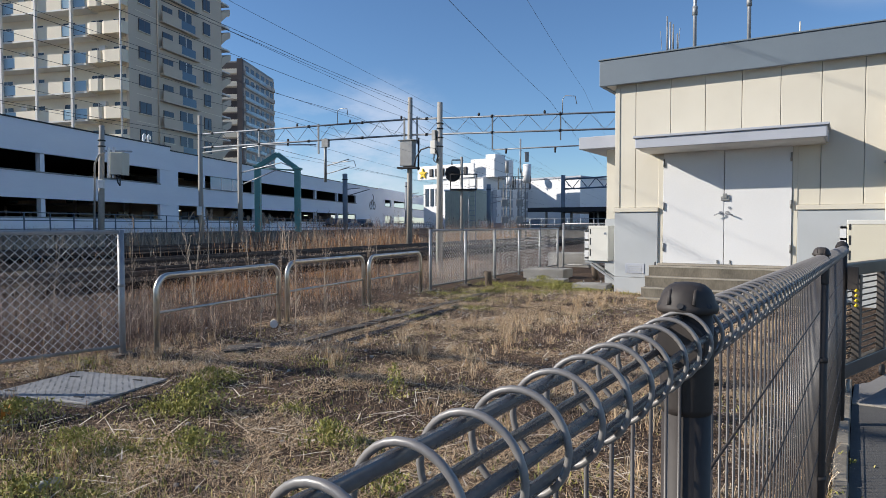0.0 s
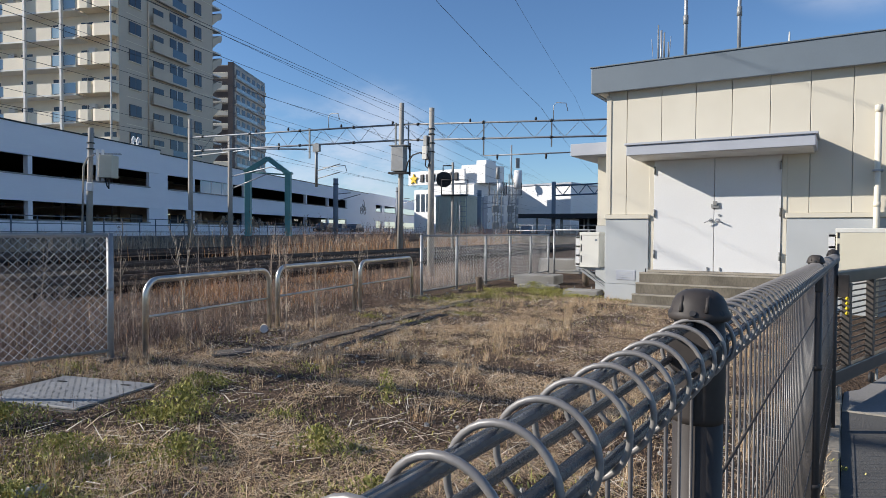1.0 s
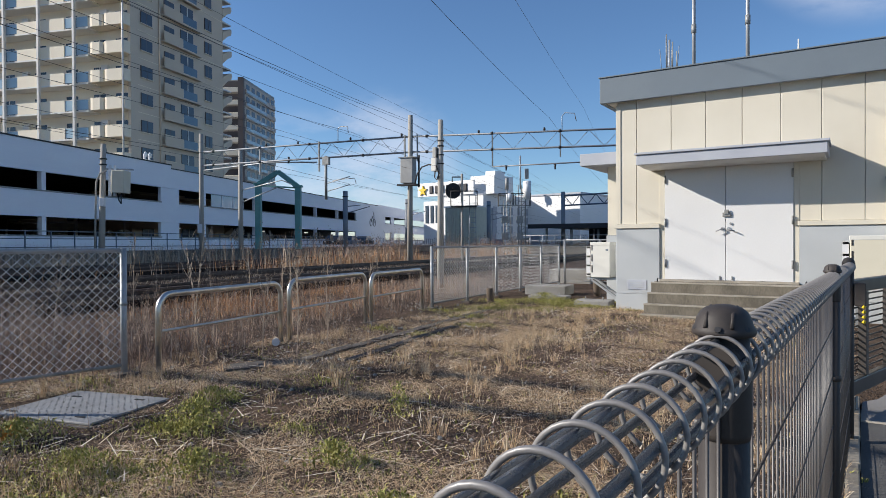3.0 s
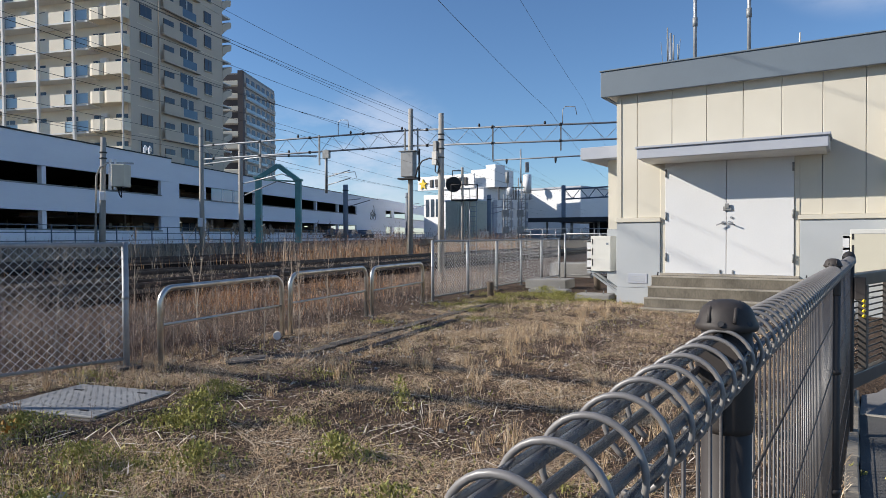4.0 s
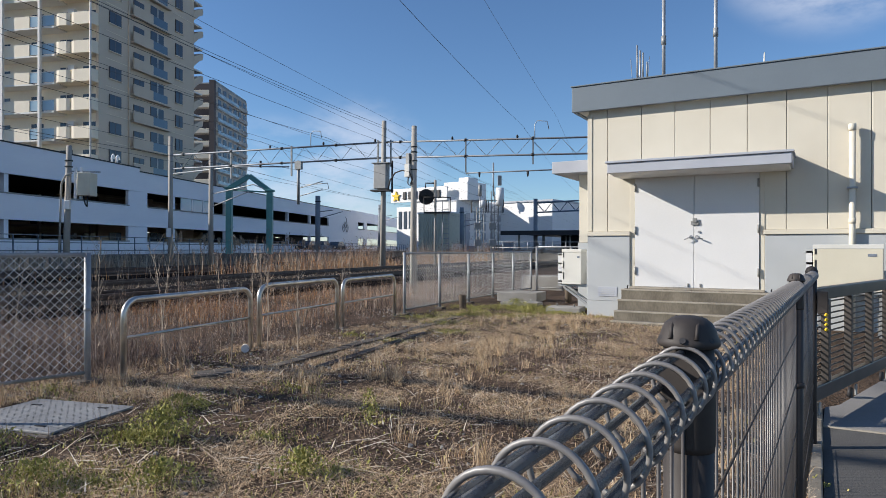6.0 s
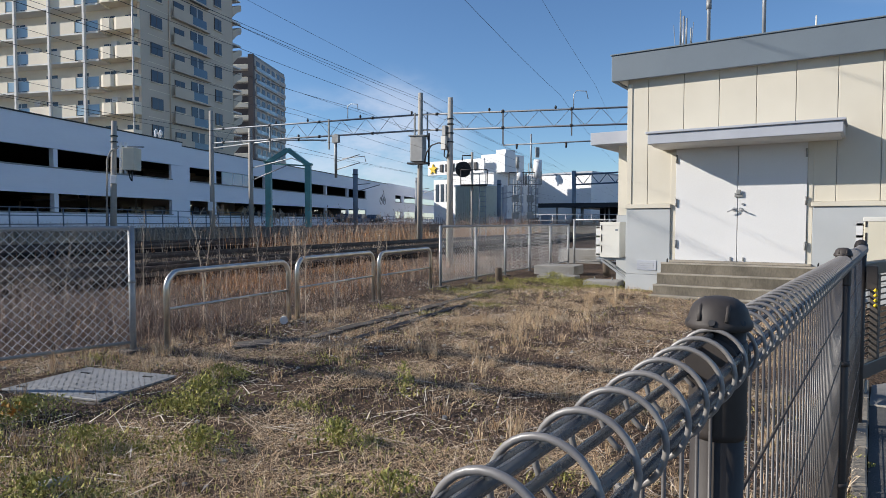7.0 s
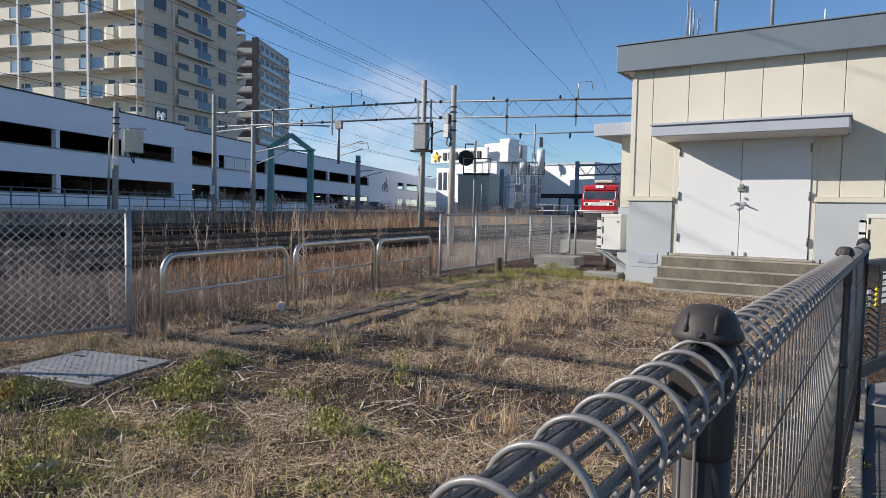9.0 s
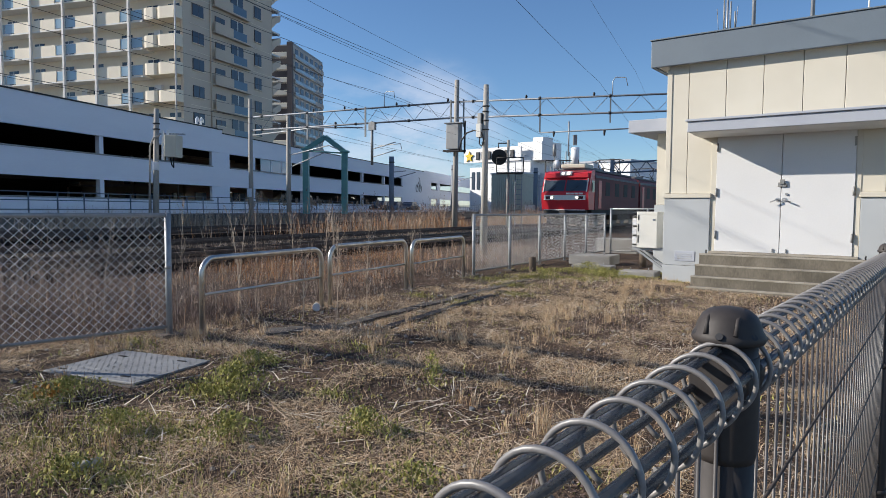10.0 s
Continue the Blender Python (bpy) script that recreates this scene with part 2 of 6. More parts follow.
def tube(bm, pts, r, n=8, caps=True):
    """A round bar along pts; r a radius or one for each point."""
    pts = [Vector(p) for p in pts]
    rs = r if isinstance(r, (list, tuple)) else [r] * len(pts)
    rings, up = [], None
    for i, p in enumerate(pts):
        d = (pts[min(i + 1, len(pts) - 1)] - pts[max(i - 1, 0)]).normalized()
        if up is None:
            up = d.orthogonal().normalized()
        up = (up - d * up.dot(d)).normalized()
        s = d.cross(up)
        rings.append([bm.verts.new(p + (up * math.cos(a) + s * math.sin(a)) * rs[i]) for a in (2 * math.pi * k / n for k in range(n))])
    for a, b in zip(rings, rings[1:]):
        for k in range(n):
            f = bm.faces.new((a[k], a[(k + 1) % n], b[(k + 1) % n], b[k]))
            f.smooth = n > 5
    if caps:
        bm.faces.new(rings[0][::-1])
        bm.faces.new(rings[-1])
    return bm


def prism(bm, poly, axis, a, b):
    """poly in the two other axes, pushed from a to b along axis."""
    def at(p, v):
        return {"x": (v, p[0], p[1]), "y": (p[0], v, p[1]), "z": (p[0], p[1], v)}[axis]
    lo, hi = [bm.verts.new(at(p, a)) for p in poly], [bm.verts.new(at(p, b)) for p in poly]
    n = len(poly)
    fs = [bm.faces.new(lo), bm.faces.new(hi[::-1])]
    fs += [bm.faces.new((lo[i], hi[i], hi[(i + 1) % n], lo[(i + 1) % n])) for i in range(n)]
    bmesh.ops.recalc_face_normals(bm, faces=fs)
    return bm


def part(name, bm, material, parent=None, label="", m=None):
    me = bpy.data.meshes.new(name)
    bm.to_mesh(me)
    bm.free()
    me.materials.append(M[material])
    ob = new(name, me)
    if parent is not None:
        ob.parent = parent
    if m is not None:
        ob.matrix_basis = m
    if label:
        tagged(ob, label)
    return ob


def share(name, ob, parent, m):
    """Another object on ob's mesh."""
    o = new(name, ob.data)
    o.parent = parent
    o.matrix_basis = m
    return o


def B(*a, **k):
    return box(bmesh.new(), *a, **k)


def T(*a, **k):
    return tube(bmesh.new(), *a, **k)


def thing(name, m, label, category, group="", kind=""):
    ob = new(name)
    ob.matrix_basis = m
    ob.empty_display_size = 0.1
    return tagged(ob, label, category, group, kind)


def solo(name, bm, material, label, category, group="", kind="", m=None):
    return tagged(part(name, bm, material, None, "", m), label, category, group, kind)


def arc(cx, cz, r, a0, a1, n):
    return [(cx + r * math.cos(radians(a0 + (a1 - a0) * i / n)), cz + r * math.sin(radians(a0 + (a1 - a0) * i / n))) for i in range(n + 1)]


rng = np.random.default_rng(7)


def blades(name, P, H, W, lean, material, label, category, bend=0.35, low=0.2, kind="stuff"):
    """Many stalks at points P (n x 3), height H, width W, leaning by lean: one mesh."""
    n = len(P)
    a = rng.uniform(0, 2 * np.pi, n)
    side = np.stack([np.cos(a), np.sin(a), np.zeros(n)], 1) * (W * 0.5)[:, None]
    b = rng.uniform(0, 2 * np.pi, n)
    d = np.stack([np.cos(b), np.sin(b), np.zeros(n)], 1)
    t = lean * rng.uniform(low, 1.0, n)
    up = np.array([0, 0, 1.0])
    mid = P + (d * np.sin(t * (1 - bend))[:, None] + up * np.cos(t * (1 - bend))[:, None]) * (H * 0.55)[:, None]
    t2 = np.minimum(t * (1 + bend), 1.62)
    tip = mid + (d * np.sin(t2)[:, None] + up * np.cos(t2)[:, None]) * (H * 0.45)[:, None]
    V = np.stack([P - side, P + side, mid + side * 0.8, mid - side * 0.8, tip], 1).reshape(-1, 3)
    me = bpy.data.meshes.new(name)
    me.vertices.add(n * 5)
    me.vertices.foreach_set("co", V.ravel())
    base = np.arange(n)[:, None] * 5
    loops = np.concatenate([base + np.array([0, 1, 2, 3]), base + np.array([3, 2, 4])], 1).ravel()
    me.loops.add(len(loops))
    me.loops.foreach_set("vertex_index", loops.astype(np.int32))
    me.polygons.add(n * 2)
    starts = (np.arange(n)[:, None] * 7 + np.array([0, 4])).ravel()
    me.polygons.foreach_set("loop_start", starts.astype(np.int32))
    me.update(calc_edges=True)
    me.validate()
    me.materials.append(M[material])
    return tagged(new(name, me), label, category, "", kind)

# ---- ground, road, railway bed ----
def height(x, y):
    return 0.03 * noise.noise((x * 0.45, y * 0.45, 0)) + 0.012 * noise.noise((x * 1.9, y * 1.9, 3))


def ground():
    xs = [-1500, -700, -300, -150, -80, -45, -28, -22] + list(np.arange(-18, 1.6, 0.16)) + [2.5, 5, 12, 40, 150, 600, 1500]
    ys = [-900, -300, -80, -25, -8] + list(np.arange(-4, 16.1, 0.16)) + [20, 26, 36, 60, 110, 250, 700, 2500]
    V = []
    for y in ys:
        for x in xs:
            near = -19 < x < 0.0 and -5 < y < 17
            V.append((x, y, height(x, y) if near else -0.02))
    nx = len(xs)
    F = [(j * nx + i, j * nx + i + 1, (j + 1) * nx + i + 1, (j + 1) * nx + i) for j in range(len(ys) - 1) for i in range(nx - 1)]
    me = bpy.data.meshes.new("ground")
    me.from_pydata(V, [], F)
    me.materials.append(M["soil"])
    for p in me.polygons:
        p.use_smooth = True
    tagged(new("ground", me), "bare brown soil strewn with dry straw and weeds", "ground", "", "structure")


ground()
bm = bmesh.new()
prism(bm, [(0.047, 5.34), (0.06, 5.95), (0.16, 6.1), (0.66, 7.9), (1.35, 10.6), (14, 10.6), (14, 5.34)], "z", -0.2, 0.018)
solo("road", bm, "road", "pale worn concrete driveway beyond the gate", "road", "", "structure")
bm = bmesh.new()
prism(bm, [(0.047, -8), (0.047, 5.30), (14, 5.30), (14, -8)], "z", -0.2, 0.014)
solo("road", bm, "asphalt", "dark worn asphalt driveway", "road", "", "structure")
solo("road_edge", B(0.047, 5.302, -0.2, 14, 5.338, 0.022, 0.004), "step_edge", "pale concrete strip across the driveway", "road edge", "", "structure")
kerb = thing("kerb", pose(0, 0, 0), "low concrete kerb along the driveway", "kerb", "", "structure")
for i in range(12):
    part("kerb_stone", B(-0.033, 0, -0.1, 0.033, 0.592, 0.045, 0.008), "kerb_stone", kerb, m=pose(0.012, -1.2 + i * 0.6, random.uniform(-0.004, 0.004), 0, 0, random.uniform(-0.6, 0.6)))

TRACK = pose(-13.9, 10.13, 0, 0, 0, 7.0)


def railway():
    """Ballast beds, sleepers and rails; local y runs along the line."""
    for k, off in enumerate((0.0, -4.2, -11.5, -15.4)):
        bed = bmesh.new()
        prism(bed, [(off - 1.75, -0.05), (off - 1.5, 0.14), (off - 1.2, 0.17), (off + 1.2, 0.17), (off + 1.5, 0.15), (off + 1.56, -0.05)], "y", -60, 330)
        o = solo("ballast_bed", bed, "ballast", "dark rusty railway ballast", "ballast", "", "structure", TRACK)
        tr = thing("railway_track", TRACK, "rusty rails on weathered sleepers in dark ballast", "railway track", "railway tracks")
        for s in (-0.5335, 0.5335):
            r = bmesh.new()
            prism(r, [(off + s - 0.06, 0.14), (off + s + 0.06, 0.14), (off + s + 0.012, 0.17), (off + s + 0.033, 0.24), (off + s + 0.033, 0.285), (off + s - 0.033, 0.285), (off + s - 0.033, 0.24), (off + s - 0.012, 0.17)], "y", -60, 330)
            part("rail", r, "rail", tr)
        sl = bmesh.new()
        for i in range(90):
            if k < 2:
                continue
            box(sl, off - 1.0, -30 + i * 0.9, 0.06, off + 1.0, -30 + i * 0.9 + 0.22, 0.15)
        if k < 2:
            sl.free()
            first = None
            for i in range(75):
                m = pose(off, -14 + i * 0.62, 0)
                if first is None:
                    first = part("sleeper", B(-1.0, 0, 0.06, 1.0, 0.22, 0.155, 0.01), "sleeper", tr, m=m)
                else:
                    share("sleeper", first, tr, m)
        else:
            part("sleeper_row", sl, "sleeper", tr)


railway()

# ---- the equipment hut ----
FY = 12.05


def hut():
    h = thing("equipment_hut", pose(0, 0, 0), "single-storey railway equipment hut with cream panels and grey base", "hut")
    part("wall", B(-3.70, FY + 0.06, 0.0, 0.96, 21.0, 3.9), "grey_panel", h)
    edges = [-3.77, -3.41] + [-2.79 + 0.583 * i for i in range(0, 7)] + [1.01]
    for a, b in zip(edges, edges[1:]):
        if a > -2.95 and b < -0.75:
            part("wall_panel", B(a + 0.004, FY, 2.60, b - 0.004, FY + 0.06, 3.865, 0.006), "cream", h)
        else:
            part("wall_panel", B(a + 0.004, FY, 1.585, b - 0.004, FY + 0.06, 3.865, 0.006), "cream", h)
    # the panels beside the opening are cut by it
    part("door_surround", B(-2.99, FY - 0.012, 0.55, -2.905, FY + 0.05, 2.62, 0.005), "cream", h)
    part("door_surround", B(-0.85, FY - 0.012, 0.55, -0.775, FY + 0.05, 2.62, 0.005), "cream", h)
    for x0, x1 in ((-3.78, -2.99), (-0.77, 1.02)):
        part("base_panel", B(x0, FY - 0.04, 0.30, x1, FY + 0.06, 1.50, 0.006), "grey_panel", h)
        part("plinth", B(x0 - 0.005, FY - 0.045, -0.1, x1, FY + 0.06, 0.296, 0.006), "grey_panel", h)
        part("ledge", B(x0 - 0.02, FY - 0.07, 1.505, x1 + 0.01, FY + 0.06, 1.582, 0.008), "cream", h, "narrow cream drip ledge")
    part("corner_trim", B(-3.79, FY - 0.015, 1.59, -3.70, FY + 0.3, 3.8, 0.006), "cream", h)
    # roof with deep grey fascia and a shaded soffit
    part("soffit", B(-4.0, 11.96, 3.87, 1.6, 21.3, 3.90), "cream", h)
    part("fascia", B(-4.05, 11.89, 3.84, 1.68, 11.96, 4.31, 0.01), "fascia", h, "deep slate grey metal fascia")
    part("fascia", B(-4.05, 11.965, 3.84, -3.98, 21.3, 4.31, 0.01), "fascia", h)
    part("roof_cap", B(-4.07, 11.87, 4.311, 1.70, 21.32, 4.335, 0.006), "fascia", h)
    # canopy over the door
    can = part("canopy", B(-3.19, 11.25, 2.575, -0.35, FY, 2.745, 0.01), "canopy", h, "grey metal door canopy")
    part("canopy_flashing", B(-3.22, 11.22, 2.746, -0.32, FY, 2.785, 0.008), "canopy", can)
    prism_b = bmesh.new()
    prism(prism_b, [(11.30, 2.574), (FY, 2.574), (FY, 2.545), (11.5, 2.545)], "x", -3.15, -0.39)
    part("canopy_underside", prism_b, "white_door", can)
    # the white double door
    for x0, x1, hx, kx, lab in ((-2.90, -1.885, -2.90, -1.93, "white steel door leaf"), (-1.877, -0.855, -0.855, -1.83, "white steel door leaf")):
        d = part("door_leaf", B(x0, FY - 0.03, 0.585, x1, FY + 0.03, 2.56, 0.006), "white_door", h, lab)
        for z in (0.80, 1.53, 2.30):
            part("hinge", T([(hx + (0.012 if hx < -2 else -0.012), FY - 0.045, z), (hx + (0.012 if hx < -2 else -0.012), FY - 0.045, z + 0.14)], 0.016, 8), "dull_steel", d)
        part("bolt", B(kx - 0.012 + (-0.05 if hx < -2 else 0.05), FY - 0.05, 0.60, kx + 0.012 + (-0.05 if hx < -2 else 0.05), FY - 0.03, 0.66, 0.004), "dull_steel", d)
        lever = bmesh.new()
        s = 1 if hx > -2 else -1
        tube(lever, [(kx, FY - 0.03, 1.47), (kx, FY - 0.09, 1.47), (kx + 0.02 * s, FY - 0.10, 1.465), (kx + 0.10 * s, FY - 0.10, 1.43)], 0.011, 8)
        tube(lever, [(kx, FY - 0.03, 1.47), (kx, FY - 0.042, 1.47)], 0.034, 14)
        part("door_handle", lever, "steel", d, "steel lever handle")
    lock = bmesh.new()
    box(lock, -1.93, FY - 0.06, 1.68, -1.80, FY - 0.03, 1.75, 0.006)
    box(lock, -1.90, FY - 0.075, 1.72, -1.83, FY - 0.055, 1.80, 0.006)
    part("hasp_lock", lock, "dull_steel", h, "steel hasp with padlock")
    part("cylinder_lock", T([(-1.80, FY - 0.03, 1.56), (-1.80, FY - 0.05, 1.56)], 0.02, 12), "steel", h)
    part("threshold", B(-2.99, 11.98, 0.545, -0.77, FY + 0.05, 0.583, 0.005), "step_edge", h)
    # notice plate with faded unreadable lines
    pl = part("notice_plate", B(-3.57, FY - 0.05, 0.38, -3.22, FY - 0.041, 0.56, 0.003), "canopy", h, "small pale notice plate")
    for z in (0.51, 0.47, 0.43):
        part("print_bar", B(-3.52, FY - 0.0535, z - 0.008, -3.27, FY - 0.0505, z + 0.008), "grey_panel", pl)
    # annex behind, to the side
    an = thing("annex", pose(0, 0, 0), "lower cream annex with overhanging grey roof", "annex")
    part("wall", B(-4.45, 13.55, 1.40, -3.72, 20.0, 2.85), "cream", an)
    part("base", B(-4.47, 13.52, -0.1, -3.72, 20.0, 1.395), "grey_panel", an)
    part("roof_slab", B(-4.9, 13.1, 2.85, -3.99, 20.5, 3.10, 0.01), "canopy", an)
    for x in (-4.25, -4.05):
        part("panel_joint", B(x, 13.542, 1.40, x + 0.012, 13.549, 2.85), "dull_steel", an)


hut()


def steps():
    s = thing("concrete_steps", pose(0, 0, 0), "stained concrete steps up to the double door", "steps")
    for y, z0, z1 in ((11.70, -0.1, 0.545), (11.46, -0.1, 0.375), (11.22, -0.1, 0.20), (10.99, -0.1, 0.045)):
        yb = {11.70: 12.0, 11.46: 11.698, 11.22: 11.458, 10.99: 11.218}[y]
        st = part("step", B(-3.06, y, z0, -0.56, yb, z1, 0.008), "step", s)
        part("nosing", B(-3.063, y - 0.004, z1 - 0.022, -0.557, y + 0.06, z1 + 0.004, 0.003), "step_edge", st, "worn pale nosing")
    for x in (-2.97, -0.66):
        part("rail_stub", T([(x, 11.78, 0.54), (x, 11.78, 0.60), (x + 0.01, 11.78, 0.61)], 0.012, 8), "blackish", s)


steps()


def drain_pipe():
    p = thing("drain_pipe", pose(0.45, 11.93, 0), "cream plastic duct pipe on the hut wall", "pipe")
    part("pipe", T([(0, 0, 0.0), (0, 0, 3.16)], 0.045, 14), "pvc", p)
    part("pipe_cap", T([(0, 0, 3.10), (0, 0, 3.20), (0, 0, 3.215)], [0.055, 0.055, 0.042], 14), "pvc", p)
    part("coupling", T([(0, 0, 1.66), (0, 0, 1.74)], 0.051, 14), "pvc", p)
    for z in (0.9, 2.2):
        part("clamp", B(-0.07, -0.06, z, 0.07, 0.11, z + 0.03, 0.004), "steel", p)


drain_pipe()


def ac_unit(m, w, d, h, tan, label, group):
    a = thing("outdoor_unit", m, label, "air conditioner", group)
    part("casing", B(0, 0, 0, w, d, h, 0.012), tan, a)
    part("lid", B(-0.006, -0.006, h - 0.06, w + 0.006, d + 0.006, h + 0.006, 0.008), "ac", a)
    # fan guard frame on its end
    for z in np.linspace(0.04, h - 0.12, 4):
        part("guard_bar", B(-0.09, 0.02, z, -0.012, d - 0.02, z + 0.035), "white_door", a, "white plastic guard bar")
    for y in (0.02, d - 0.06):
        part("guard_post", B(-0.095, y, 0.02, -0.012, y + 0.04, h - 0.08), "white_door", a)
    part("fin_block", B(-0.011, 0.05, 0.05, -0.002, d - 0.05, h - 0.1), "blackish", a)
    for s in range(3):
        part("vent_slot", B(0.02, -0.004, 0.10 + s * 0.22, 0.045, -0.0015, 0.24 + s * 0.22), "blackish", a)
    part("badge", B(w * 0.78, -0.006, h - 0.17, w * 0.9, -0.0015, h - 0.13), "blue_box", a)
    return a


ac_unit(pose(-4.50, 12.62, 0.55), 0.40, 0.36, 0.70, "ac", "pale grey outdoor unit on a wall bracket", "outdoor units")
bk = thing("wall_bracket", pose(0, 0, 0), "galvanised angle bracket under an outdoor unit", "bracket")
for y in (12.68, 12.92):
    part("arm", B(-4.6, y, 0.505, -3.79, y + 0.05, 0.548), "steel", bk)
    b2 = bmesh.new()
    tube(b2, [(-4.5, y + 0.025, 0.50), (-3.80, y + 0.025, 0.02)], 0.03, 4)
    part("brace", b2, "steel", bk)
    part("upright", B(-3.86, y, -0.05, -3.79, y + 0.05, 0.50), "steel", bk)
ac_unit(pose(-0.07, 11.22, 0.645), 0.88, 0.36, 0.68, "ac_tan", "large cream outdoor unit on a steel stand", "outdoor units")
st = thing("unit_stand", pose(0, 0, 0), "steel stand under an outdoor unit", "stand")
for x in (0.0, 0.76):
    for y in (11.24, 11.54):
        part("leg", B(x, y, -0.05, x + 0.04, y + 0.04, 0.61), "dull_steel", st)
part("deck", B(-0.04, 11.2, 0.612, 0.85, 11.6, 0.655), "dull_steel", st)


def roof_aerials():
    for x in (-2.715, -1.74):
        a = thing("lightning_mast", pose(x, 13.6, 4.335), "tall slim galvanised mast on the hut roof", "mast", "roof masts")
        part("pole", T([(0, 0, 0), (0, 0, 2.4)], 0.035, 10), "steel", a)
        part("collar", T([(0, 0, 1.05), (0, 0, 1.22)], 0.048, 10), "dull_steel", a)
        part("upper_pole", T([(0, 0, 2.4), (0, 0, 4.6)], 0.022, 8), "steel", a)
        part("base_plate", B(-0.1, -0.1, 0, 0.1, 0.1, 0.02), "steel", a)
    y = thing("roof_aerial", pose(-3.185, 13.6, 4.335), "small whip aerial cluster on the hut roof", "aerial")
    part("mast", T([(0, 0, 0), (0, 0, 1.0)], 0.02, 8), "steel", y)
    for dx, z in ((-0.06, 1.12), (0.06, 0.95), (0.14, 0.75)):
        part("element", T([(dx, 0, 0.4), (dx, 0, z)], 0.014, 8), "dull_steel", y)
    for k in range(4):
        part("rod", T([(0.15 * math.cos(k * 1.57), 0.15 * math.sin(k * 1.57), 0.35), (0.19 * math.cos(k * 1.57), 0.19 * math.sin(k * 1.57), 0.85)], 0.007, 5), "steel", y)
        part("spoke", T([(0, 0, 0.44), (0.16 * math.cos(k * 1.57), 0.16 * math.sin(k * 1.57), 0.44)], 0.007, 5), "steel", y)
    w = thing("small_aerial", pose(-0.89, 13.6, 4.335), "thin white aerial rod on the hut roof", "aerial")
    part("rod", T([(0, 0, 0), (0, 0, 0.62)], [0.03, 0.012], 8), "ac", w)


roof_aerials()

# ---- roll-top mesh fence along the driveway ----
F0, FDIR = Vector((-0.081, 0.705, 0)), Vector((0.018, 1.0, 0)).normalized()
FANG = math.degrees(math.atan2(-FDIR.x, FDIR.y))
TOPZ = 1.165          # top of the roll at the first post; the line falls gently with the driveway
FALL = -0.010
BAY = 2.0


